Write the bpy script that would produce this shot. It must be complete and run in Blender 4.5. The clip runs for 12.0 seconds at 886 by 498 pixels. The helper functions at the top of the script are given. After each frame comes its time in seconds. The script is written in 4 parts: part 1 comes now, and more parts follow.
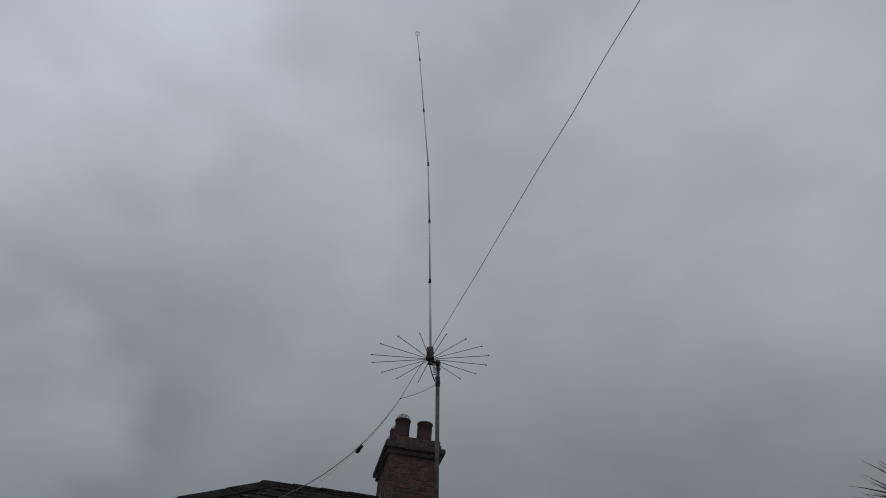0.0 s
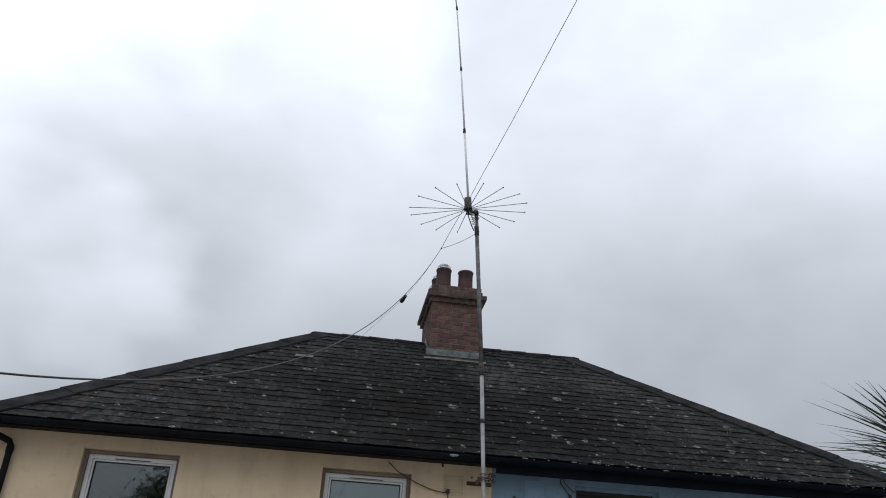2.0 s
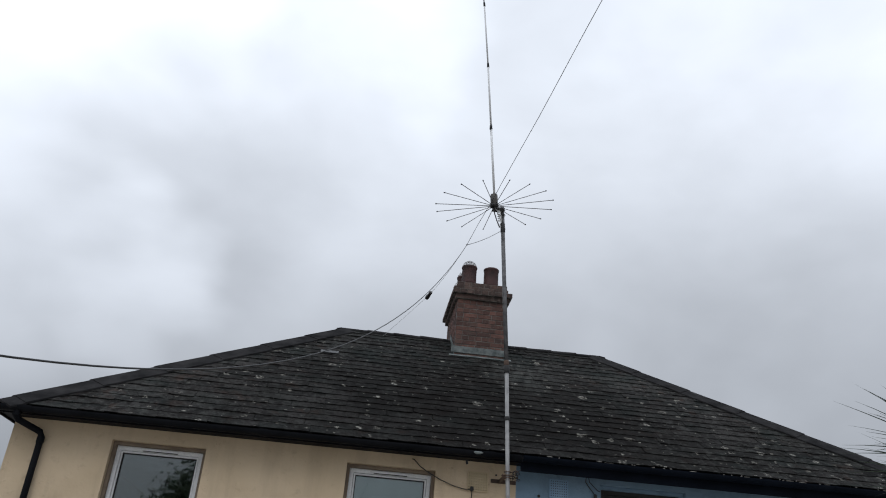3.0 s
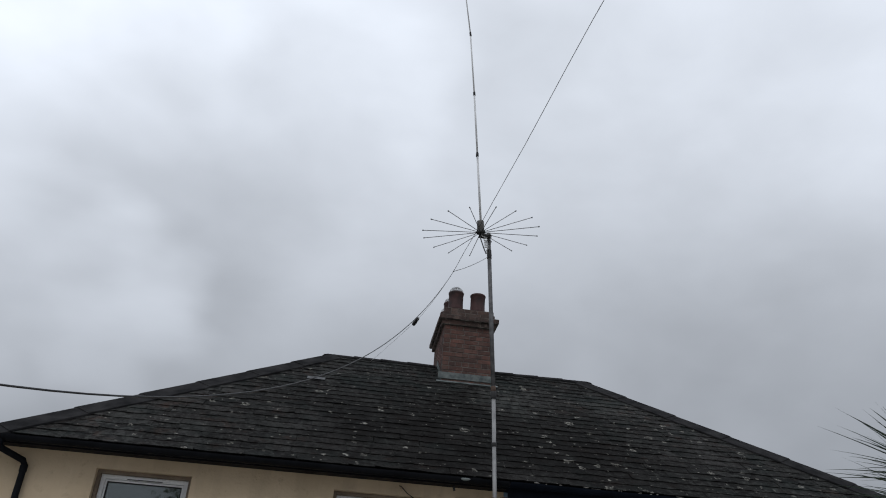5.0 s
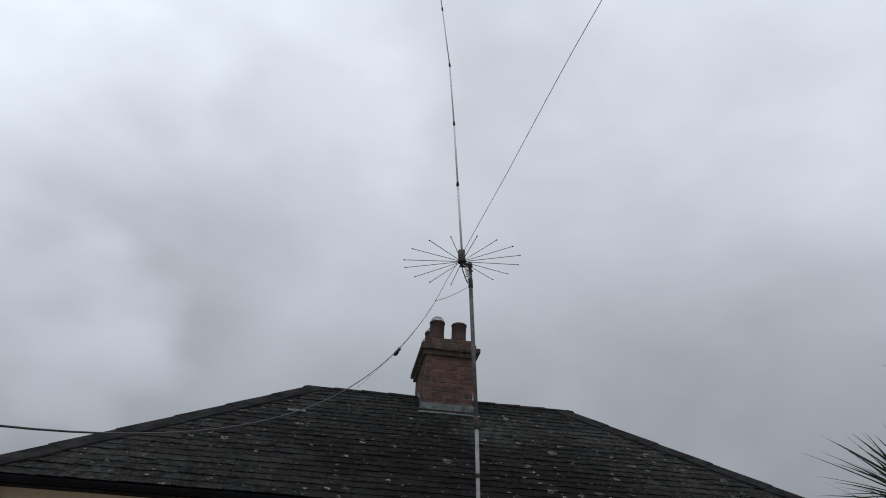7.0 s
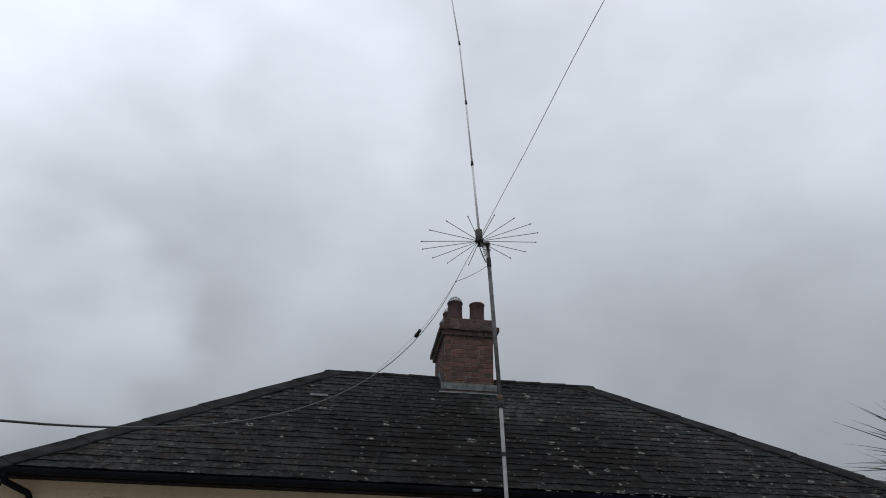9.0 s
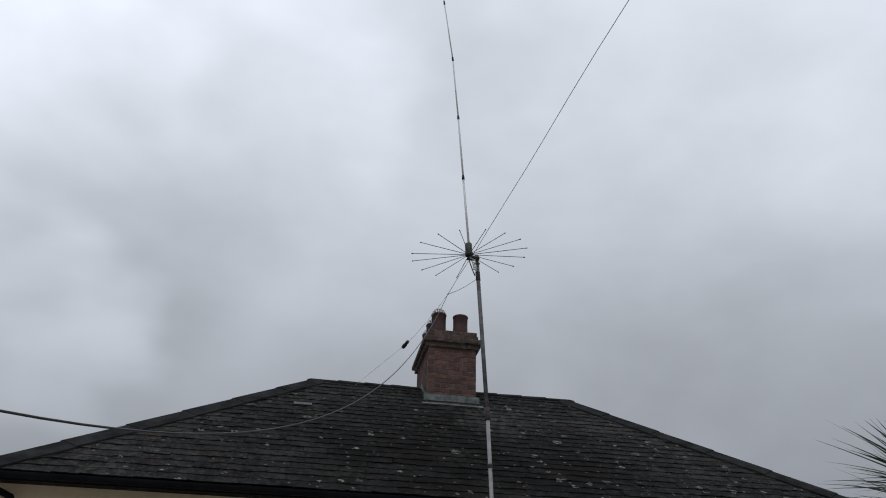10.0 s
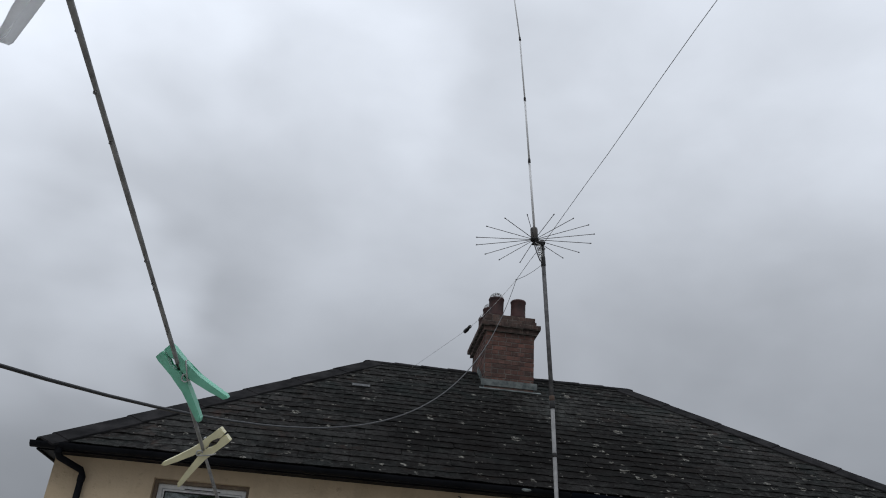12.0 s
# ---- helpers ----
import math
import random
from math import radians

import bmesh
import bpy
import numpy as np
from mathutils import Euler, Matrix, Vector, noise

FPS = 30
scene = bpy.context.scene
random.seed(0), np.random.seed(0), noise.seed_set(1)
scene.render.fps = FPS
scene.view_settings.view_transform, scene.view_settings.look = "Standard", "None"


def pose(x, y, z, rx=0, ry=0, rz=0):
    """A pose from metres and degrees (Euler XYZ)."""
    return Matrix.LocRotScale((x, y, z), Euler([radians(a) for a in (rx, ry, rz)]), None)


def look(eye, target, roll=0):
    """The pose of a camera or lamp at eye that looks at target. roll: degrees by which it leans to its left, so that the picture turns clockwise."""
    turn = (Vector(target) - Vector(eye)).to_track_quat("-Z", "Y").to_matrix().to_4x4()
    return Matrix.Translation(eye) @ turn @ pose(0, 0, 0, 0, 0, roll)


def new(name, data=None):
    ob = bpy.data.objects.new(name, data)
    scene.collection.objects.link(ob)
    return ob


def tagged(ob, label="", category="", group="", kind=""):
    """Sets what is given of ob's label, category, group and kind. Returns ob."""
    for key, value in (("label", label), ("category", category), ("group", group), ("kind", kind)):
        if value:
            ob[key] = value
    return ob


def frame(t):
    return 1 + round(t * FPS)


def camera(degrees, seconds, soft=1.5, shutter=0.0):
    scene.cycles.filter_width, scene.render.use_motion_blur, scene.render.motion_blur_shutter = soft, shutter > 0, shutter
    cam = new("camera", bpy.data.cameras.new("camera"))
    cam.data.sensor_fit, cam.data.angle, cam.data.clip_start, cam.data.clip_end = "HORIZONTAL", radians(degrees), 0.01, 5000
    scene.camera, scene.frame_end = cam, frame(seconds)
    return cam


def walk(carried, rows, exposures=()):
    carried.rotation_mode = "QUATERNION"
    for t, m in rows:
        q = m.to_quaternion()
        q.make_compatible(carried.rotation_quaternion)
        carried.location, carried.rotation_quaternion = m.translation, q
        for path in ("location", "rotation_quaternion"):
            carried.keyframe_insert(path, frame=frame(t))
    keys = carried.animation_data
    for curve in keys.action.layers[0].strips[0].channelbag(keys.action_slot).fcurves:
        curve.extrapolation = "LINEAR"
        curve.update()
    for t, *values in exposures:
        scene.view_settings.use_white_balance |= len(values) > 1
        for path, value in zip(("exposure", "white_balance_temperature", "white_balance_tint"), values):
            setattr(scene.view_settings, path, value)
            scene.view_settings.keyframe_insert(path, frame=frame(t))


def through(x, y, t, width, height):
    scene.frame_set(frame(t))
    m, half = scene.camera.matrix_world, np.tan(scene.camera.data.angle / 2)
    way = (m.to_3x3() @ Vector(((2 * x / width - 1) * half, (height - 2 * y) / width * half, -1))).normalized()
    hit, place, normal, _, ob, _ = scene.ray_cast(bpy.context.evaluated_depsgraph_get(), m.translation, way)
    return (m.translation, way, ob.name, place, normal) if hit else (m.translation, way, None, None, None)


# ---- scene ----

cam = camera(58.54, 12.0, soft=1.05)
PATH = [
    (0, (-1.580, -9.174, 2.600), (-1.3281, -7.6075, 3.8182), 4.84),
    (0.5, (-1.563, -9.169, 2.587), (-1.3150, -7.5055, 3.6688), 4.30),
    (1, (-1.593, -9.167, 2.585), (-1.3338, -7.4491, 3.5756), 3.57),
    (1.5, (-1.585, -9.144, 2.590), (-1.3411, -7.3907, 3.5211), 3.24),
    (2, (-1.598, -9.130, 2.596), (-1.3774, -7.3568, 3.4946), 3.26),
    (2.5, (-1.612, -9.130, 2.605), (-1.4221, -7.3466, 3.4912), 3.79),
    (3, (-1.590, -9.100, 2.586), (-1.4337, -7.3163, 3.4773), 4.58),
    (5, (-1.604, -9.160, 2.568), (-1.4211, -7.4099, 3.5180), 4.10),
    (5.5, (-1.612, -9.139, 2.566), (-1.4055, -7.3974, 3.5270), 3.85),
    (6, (-1.616, -9.161, 2.569), (-1.4005, -7.4284, 3.5440), 3.64),
    (6.5, (-1.616, -9.168, 2.560), (-1.3970, -7.4533, 3.5658), 3.49),
    (7, (-1.636, -9.149, 2.576), (-1.4082, -7.4415, 3.5928), 2.84),
    (9, (-1.734, -9.113, 2.596), (-1.5245, -7.3772, 3.5677), 1.14),
    (9.5, (-1.809, -9.130, 2.607), (-1.5941, -7.3869, 3.5631), 0.67),
    (10, (-1.983, -9.189, 2.558), (-1.7050, -7.4781, 3.5539), 1.53),
    (10.2, (-2.098, -9.205, 2.610), (-1.7993, -7.5114, 3.6317), 1.85),
    (10.5, (-2.238, -9.113, 2.641), (-1.9216, -7.4479, 3.7023), 1.10),
    (11, (-2.309, -9.062, 2.663), (-2.0367, -7.3912, 3.7282), 1.87),
    (11.5, (-2.304, -9.017, 2.653), (-2.0860, -7.3084, 3.6691), 3.28),
    (12, (-2.264, -9.021, 2.640), (-2.0821, -7.2711, 3.5921), 4.29),
]
EXPOSURES = [(0.0, -1.3), (0.5, -0.35), (1.0, -0.08), (2.0, 0.06), (3.2, 0.0), (5.0, -0.29), (6.0, -0.37), (7.2, -0.44), (9.0, -0.35), (10.0, -0.40), (10.6, -0.62), (11.2, -0.6), (12.0, -0.36)]
walk(cam, [(t, look(eye, target, roll)) for t, eye, target, roll in PATH], EXPOSURES)

# ---- world and light: an overcast sky, brighter overhead ----
world = bpy.data.worlds.new("sky")
scene.world = world
world.use_nodes = True
wt = world.node_tree
wt.nodes.clear()


def wn(kind, **inputs):
    n = wt.nodes.new(kind)
    for key, value in inputs.items():
        n.inputs[int(key[1:]) if key[1:].isdigit() else key].default_value = value
    return n


def wl(a, b):
    wt.links.new(a, b)


geo = wn("ShaderNodeTexCoord")
sky = wn("ShaderNodeTexSky")
sky.sky_type = "NISHITA"
sky.sun_disc = False
sky.sun_elevation = radians(50)
sky.sun_rotation = radians(200)
sky.air_density, sky.dust_density = 1.0, 3.0
# cloud cover: two scales of soft noise over the sky's direction
flat = wn("ShaderNodeMapping")
flat.inputs["Location"].default_value = (3.1, 1.7, 0.4)
flat.inputs["Scale"].default_value = (1.0, 1.0, 1.6)
wl(geo.outputs["Generated"], flat.inputs["Vector"])
big = wn("ShaderNodeTexNoise", Scale=2.2, Detail=4.0, Roughness=0.48, Distortion=0.35)
wl(flat.outputs["Vector"], big.inputs["Vector"])
fine = wn("ShaderNodeTexNoise", Scale=7.0, Detail=5.0, Roughness=0.5, Distortion=0.2)
wl(flat.outputs["Vector"], fine.inputs["Vector"])
sep = wn("ShaderNodeSeparateXYZ")
wl(geo.outputs["Generated"], sep.inputs["Vector"])
high = wn("ShaderNodeMapRange", _1=0.05, _2=0.95, _3=0.46, _4=2.20)
wl(sep.outputs["Z"], high.inputs["Value"])
m1 = wn("ShaderNodeMapRange", _1=0.3, _2=0.7, _3=0.88, _4=1.12)
wl(big.outputs["Fac"], m1.inputs["Value"])
m2 = wn("ShaderNodeMapRange", _1=0.3, _2=0.7, _3=0.95, _4=1.05)
wl(fine.outputs["Fac"], m2.inputs["Value"])
p1 = wn("ShaderNodeMath")
p1.operation = "MULTIPLY"
wl(m1.outputs[0], p1.inputs[0])
wl(m2.outputs[0], p1.inputs[1])
p2 = wn("ShaderNodeMath")
p2.operation = "MULTIPLY"
wl(p1.outputs[0], p2.inputs[0])
wl(high.outputs[0], p2.inputs[1])
# broad thin and thick parts of the cloud deck: direction, half width in degrees, gain
last = p2.outputs[0]
ragged = wn("ShaderNodeTexNoise", Scale=6.0, Detail=2.5, Roughness=0.45)
wl(flat.outputs["Vector"], ragged.inputs["Vector"])
centred = wn("ShaderNodeVectorMath")
centred.operation = "SUBTRACT"
centred.inputs[1].default_value = (0.5, 0.5, 0.5)
wl(ragged.outputs["Color"], centred.inputs[0])
stretched = wn("ShaderNodeVectorMath")
stretched.operation = "MULTIPLY_ADD"
stretched.inputs[1].default_value = (0.17, 0.17, 0.17)
wl(centred.outputs[0], stretched.inputs[0])
wl(geo.outputs["Generated"], stretched.inputs[2])
drifting = wn("ShaderNodeVectorMath")
drifting.operation = "NORMALIZE"
wl(stretched.outputs[0], drifting.inputs[0])
for way, wide, gain in (((-0.282, 0.890, 0.357), 7.0, 0.24), ((-0.36, 0.87, 0.33), 13, 0.12), ((-0.42, 0.60, 0.68), 24, 0.42), ((-0.184, 0.801, 0.57), 15, -0.13), ((0.469, 0.622, 0.627), 22, 0.15),
                        ((0.341, 0.825, 0.45), 15, -0.10), ((-0.065, 0.755, 0.653), 12, 0.10), ((-0.55, 0.80, 0.25), 16, 0.2), ((0.10, 0.97, 0.22), 14, -0.12)):
    dot = wn("ShaderNodeVectorMath")
    dot.operation = "DOT_PRODUCT"
    wl(drifting.outputs[0], dot.inputs[0])
    dot.inputs[1].default_value = Vector(way).normalized()
    soft_edge = wn("ShaderNodeMapRange", _1=math.cos(radians(wide)), _2=1.0, _3=1.0, _4=1.0 + gain)
    soft_edge.interpolation_type = "SMOOTHERSTEP"
    wl(dot.outputs["Value"], soft_edge.inputs["Value"])
    times = wn("ShaderNodeMath")
    times.operation = "MULTIPLY"
    wl(last, times.inputs[0])
    wl(soft_edge.outputs[0], times.inputs[1])
    last = times.outputs[0]
tint = wn("ShaderNodeMixRGB")
tint.blend_type = "MULTIPLY"
tint.inputs[0].default_value = 1.0
tint.inputs[1].default_value = (0.858, 0.917, 1.015, 1)
wl(last, tint.inputs[2])
clear = wn("ShaderNodeBackground", Strength=0.06)
wl(sky.outputs["Color"], clear.inputs["Color"])
cloud = wn("ShaderNodeBackground", Strength=0.62)
wl(tint.outputs["Color"], cloud.inputs["Color"])
cover = wn("ShaderNodeMixShader", Fac=0.94)
wl(clear.outputs[0], cover.inputs[1])
wl(cloud.outputs[0], cover.inputs[2])
wout = wn("ShaderNodeOutputWorld")
wl(cover.outputs[0], wout.inputs["Surface"])

sun = new("sun", bpy.data.lights.new("sun", "SUN"))
sun.data.energy, sun.data.angle, sun.data.color = 0.5, radians(25), (1.0, 0.97, 0.93)
sun.matrix_world = look((-6, -14, 20), (0, 0, 3))

# ---- mesh helpers ----
def part(name, bm, material, parent=None, label="", smooth=False):
    me = bpy.data.meshes.new(name)
    bm.normal_update()
    bm.to_mesh(me)
    bm.free()
    me.materials.append(material)
    if smooth:
        for p in me.polygons:
            p.use_smooth = True
    ob = new(name, me)
    ob.parent = parent
    return tagged(ob, label)


def box(bm, lo, hi, bevel=0.0):
    made = bmesh.ops.create_cube(bm, size=1.0)
    bmesh.ops.scale(bm, vec=[b - a for a, b in zip(lo, hi)], verts=made["verts"])
    bmesh.ops.translate(bm, vec=[(a + b) / 2 for a, b in zip(lo, hi)], verts=made["verts"])
    if bevel:
        edges = list({e for v in made["verts"] for e in v.link_edges})
        bmesh.ops.bevel(bm, geom=edges, offset=bevel, segments=2, affect="EDGES")
    return bm


def boxed(lo, hi, bevel=0.0):
    return box(bmesh.new(), lo, hi, bevel)


def sweep(bm, points, radius, sides=8, caps=True):
    """A round bar along points; radius may be a number or one for each point."""
    points = [Vector(p) for p in points]
    rings = []
    side = None
    for i, p in enumerate(points):
        way = (points[min(i + 1, len(points) - 1)] - points[max(i - 1, 0)]).normalized()
        if side is None:
            side = way.orthogonal().normalized()
        side = (side - way * side.dot(way)).normalized()
        up = way.cross(side)
        r = radius[i] if isinstance(radius, (list, tuple)) else radius
        rings.append([bm.verts.new(p + (side * math.cos(a) + up * math.sin(a)) * r)
                      for a in (2 * math.pi * k / sides for k in range(sides))])
    for a, b in zip(rings, rings[1:]):
        for k in range(sides):
            bm.faces.new((a[k], a[(k + 1) % sides], b[(k + 1) % sides], b[k]))
    if caps:
        bm.faces.new(rings[0][::-1])
        bm.faces.new(rings[-1])
    return bm


def ring_frame(x0, x1, z0, z1, y0, y1, w, bevel=0.005, bottom=True):
    """A mitred rectangular frame w wide."""
    bm = bmesh.new()
    b = w if bottom else 0.0
    out = [(x0, z0), (x1, z0), (x1, z1), (x0, z1)]
    inn = [(x0 + w, z0 + b), (x1 - w, z0 + b), (x1 - w, z1 - w), (x0 + w, z1 - w)]
    V = [[bm.verts.new((x, y, z)) for x, z in pts] for y in (y0, y1) for pts in (out, inn)]
    fo, fi, bo, bi = V
    for k in range(4):
        j = (k + 1) % 4
        if not bottom and k == 0:
            continue
        for f in ((fo[k], fo[j], fi[j], fi[k]), (bo[k], bi[k], bi[j], bo[j]), (fo[k], bo[k], bo[j], fo[j]), (fi[k], fi[j], bi[j], bi[k])):
            bm.faces.new(f)
    bmesh.ops.recalc_face_normals(bm, faces=bm.faces)
    if bevel:
        edges = [e for e in bm.edges if len(e.link_faces) == 2 and abs(e.verts[0].co.y - e.verts[1].co.y) < 1e-6 and e.calc_face_angle(0) > 0.5]
        bmesh.ops.bevel(bm, geom=edges, offset=bevel, segments=2, affect="EDGES")
    return bm


def turned(bm, profile, centre, sides=24):
    """A shape turned about an upright axis from (radius, height) pairs."""
    cx, cy, cz = centre
    rings = [[bm.verts.new((cx + r * math.cos(a), cy + r * math.sin(a), cz + h))
              for a in (2 * math.pi * k / sides for k in range(sides))] for r, h in profile]
    for a, b in zip(rings, rings[1:]):
        for k in range(sides):
            bm.faces.new((a[k], a[(k + 1) % sides], b[(k + 1) % sides], b[k]))
    return bm


def base_of(name, place, label, category, group="", kind=""):
    ob = new(name)
    ob.location = place
    ob.empty_display_size = 0.1
    return tagged(ob, label, category, group, kind)


def under(parent, ob):
    """Make ob a part of parent and keep it where it is."""
    ob.parent = parent
    ob.matrix_parent_inverse = Matrix.Translation(parent.location).inverted()
    return ob


# ---- materials ----
class Shade:
    def __init__(self, name, rough=0.7, metal=0.0):
        self.mat = bpy.data.materials.new(name)
        self.mat.use_nodes = True
        self.t = self.mat.node_tree
        self.b = self.t.nodes["Principled BSDF"]
        self.b.inputs["Roughness"].default_value = rough
        self.b.inputs["Metallic"].default_value = metal

    def node(self, kind, **inputs):
        n = self.t.nodes.new(kind)
        for key, value in inputs.items():
            n.inputs[int(key[1:]) if key[1:].isdigit() else key].default_value = value
        return n

    def link(self, a, b):
        self.t.links.new(a, b)

    def noise(self, scale, detail=4.0, rough=0.55, stretch=None, world_space=True):
        n = self.node("ShaderNodeTexNoise", Scale=scale, Detail=detail, Roughness=rough)
        src = self.node("ShaderNodeNewGeometry").outputs["Position"] if world_space else self.node("ShaderNodeTexCoord").outputs["Object"]
        if stretch:
            m = self.node("ShaderNodeMapping")
            m.inputs["Scale"].default_value = stretch
            self.link(src, m.inputs["Vector"])
            src = m.outputs["Vector"]
        self.link(src, n.inputs["Vector"])
        return n.outputs["Fac"]

    def spread(self, fac, lo, hi, a=0.0, b=1.0):
        n = self.node("ShaderNodeMapRange", _1=lo, _2=hi, _3=a, _4=b)
        self.link(fac, n.inputs["Value"])
        return n.outputs[0]

    def mix(self, fac, a, b, mode="MIX"):
        n = self.node("ShaderNodeMixRGB")
        n.blend_type = mode
        for k, v in enumerate((fac, a, b)):
            if isinstance(v, (int, float)):
                n.inputs[k].default_value = v
            elif isinstance(v, tuple):
                n.inputs[k].default_value = (*v, 1)
            else:
                self.link(v, n.inputs[k])
        return n.outputs[0]

    def colour(self, socket):
        self.link(socket, self.b.inputs["Base Color"])

    def bump(self, fac, strength=0.3, distance=0.01):
        n = self.node("ShaderNodeBump", Strength=strength, Distance=distance)
        self.link(fac, n.inputs["Height"])
        if self.b.inputs["Normal"].is_linked:
            self.link(self.b.inputs["Normal"].links[0].from_socket, n.inputs["Normal"])
        self.link(n.outputs[0], self.b.inputs["Normal"])

    def random(self):
        return self.node("ShaderNodeObjectInfo").outputs["Random"]


def plain(name, a, b, rough=0.6, metal=0.0, scale=6.0, grain=60.0, relief=0.15, depth=0.003, shine=0.5):
    """A surface of two close colours, mottled, with fine grain."""
    s = Shade(name, rough, metal)
    s.b.inputs["Specular IOR Level"].default_value = shine
    c = s.mix(s.spread(s.noise(scale), 0.35, 0.65), a, b)
    g = s.noise(grain, 3.0)
    c = s.mix(0.35, c, s.mix(s.spread(g, 0.3, 0.7), (0.55, 0.55, 0.55), (1.0, 1.0, 1.0)), "MULTIPLY")
    s.colour(c)
    s.bump(g, relief, depth)
    return s.mat


def make_render_wall(name, a, b, stain):
    """Painted, bumpy, weathered cement render."""
    s = Shade(name, 0.85)
    c = s.mix(s.spread(s.noise(1.3, 5.0), 0.35, 0.68), a, b)
    c = s.mix(s.spread(s.noise(2.2, 6.0, 0.6, (1.6, 1.6, 0.25)), 0.50, 0.75, 0.0, 0.5), c, stain)
    blister = s.noise(9.0, 3.0, 0.6)
    c = s.mix(s.spread(blister, 0.60, 0.72, 0.0, 0.22), c, stain)
    s.colour(c)
    s.bump(s.spread(s.noise(5.0, 3.0), 0.3, 0.7), 0.35, 0.03)
    s.bump(s.noise(60.0, 4.0), 0.35, 0.006)
    s.bump(s.spread(blister, 0.58, 0.74), 0.5, 0.012)
    return s.mat


def make_slate(name, single):
    """Weathered fibre-cement slate with moss staining and pale lichen rosettes."""
    s = Shade(name, 0.75)
    s.b.inputs["Specular IOR Level"].default_value = 0.02
    r = s.random() if single else s.node("ShaderNodeNewGeometry").outputs["Random Per Island"]
    c = s.mix(r, (0.015, 0.0148, 0.0150), (0.045, 0.0425, 0.041))
    c = s.mix(s.spread(s.noise(0.9, 4.0), 0.4, 0.68, 0.0, 0.6), c, (0.019, 0.016, 0.015))
    c = s.mix(s.spread(s.noise(5.0, 6.0, 0.65), 0.5, 0.75, 0.0, 0.6), c, (0.088, 0.088, 0.085))
    c = s.mix(s.spread(s.noise(1.1, 3.0, 0.5, (1.0, 1.3, 1.3)), 0.52, 0.72, 0.0, 0.5), c, (0.052, 0.056, 0.052))
    c = s.mix(s.spread(s.noise(3.2, 6.0, 0.6), 0.59, 0.67, 0.0, 0.65), c, (0.060, 0.040, 0.033))
    c = s.mix(s.spread(s.noise(24.0, 5.0, 0.7), 0.54, 0.64, 0.0, 0.85), c, (0.005, 0.005, 0.005))
    c = s.mix(s.spread(s.noise(7.5, 5.0, 0.7), 0.52, 0.62, 0.0, 0.7), c, (0.006, 0.0055, 0.005))
    c = s.mix(s.spread(s.noise(0.55, 2.0), 0.45, 0.6, 0.0, 0.45), c, (0.006, 0.006, 0.006))
    c = s.mix(s.spread(s.noise(13.0, 6.0, 0.7), 0.50, 0.68, 0.0, 0.75), c, (0.074, 0.077, 0.072))
    c = s.mix(s.spread(s.noise(2.3, 5.0, 0.6), 0.50, 0.66, 0.0, 0.45), c, (0.016, 0.023, 0.022))
    # a broad darker patch, broken by noise, over the lower middle of the slope
    here = s.node("ShaderNodeNewGeometry").outputs["Position"]
    patch_map = s.node("ShaderNodeMapping")
    patch_map.inputs["Location"].default_value = (0.1 * 0.30, -0.6 * 0.50, -5.1 * 0.50)
    patch_map.inputs["Scale"].default_value = (0.30, 0.50, 0.50)
    s.link(here, patch_map.inputs["Vector"])
    reach = s.node("ShaderNodeVectorMath")
    reach.operation = "LENGTH"
    s.link(patch_map.outputs["Vector"], reach.inputs[0])
    dark_patch = s.node("ShaderNodeMath")
    dark_patch.operation = "MULTIPLY"
    s.link(s.spread(reach.outputs["Value"], 1.25, 0.30, 0.0, 0.95), dark_patch.inputs[0])
    s.link(s.spread(s.noise(1.6, 6.0, 0.65), 0.34, 0.60, 0.50, 1.0), dark_patch.inputs[1])
    c = s.mix(dark_patch.outputs[0], c, (0.0075, 0.0068, 0.0065))
    # pale run-off from the lead below the chimney
    squash = s.node("ShaderNodeMapping")
    squash.inputs["Location"].default_value = (-0.72, -2.05 * 0.8, -6.2 * 0.8)
    squash.inputs["Scale"].default_value = (1.0, 0.8, 0.8)
    s.link(here, squash.inputs["Vector"])
    far = s.node("ShaderNodeVectorMath")
    far.operation = "LENGTH"
    s.link(squash.outputs["Vector"], far.inputs[0])
    wash = s.node("ShaderNodeMath")
    wash.operation = "MULTIPLY"
    s.link(s.spread(far.outputs["Value"], 0.75, 0.05, 0.0, 0.75), wash.inputs[0])
    s.link(s.spread(s.noise(5.5, 6.0, 0.7, (1.8, 0.6, 0.6)), 0.40, 0.66), wash.inputs[1])
    c = s.mix(wash.outputs[0], c, (0.095, 0.098, 0.092))
    geo = s.node("ShaderNodeNewGeometry").outputs["Position"]
    warp = s.node("ShaderNodeMixRGB")
    warp.blend_type = "ADD"
    warp.inputs[0].default_value = 0.11
    wob = s.node("ShaderNodeTexNoise", Scale=17.0, Detail=4.0)
    s.link(geo, wob.inputs["Vector"])
    s.link(geo, warp.inputs[1])
    s.link(wob.outputs["Color"], warp.inputs[2])
    for scale, keep, size in ((2.6, 0.62, 0.17), (4.6, 0.68, 0.19), (9.0, 0.84, 0.22), (15.0, 0.90, 0.24)):
        v = s.node("ShaderNodeTexVoronoi", Scale=scale)
        s.link(warp.outputs[0], v.inputs["Vector"])
        split = s.node("ShaderNodeSeparateColor")
        s.link(v.outputs["Color"], split.inputs[0])
        chosen = s.spread(split.outputs[0], keep, keep + 0.02)
        near = s.spread(v.outputs["Distance"], size, size * 0.75)
        hole = s.spread(v.outputs["Distance"], size * 0.25, size * 0.6, 0.25, 1.0)
        spot = s.node("ShaderNodeMath")
        spot.operation = "MULTIPLY"
        s.link(chosen, spot.inputs[0])
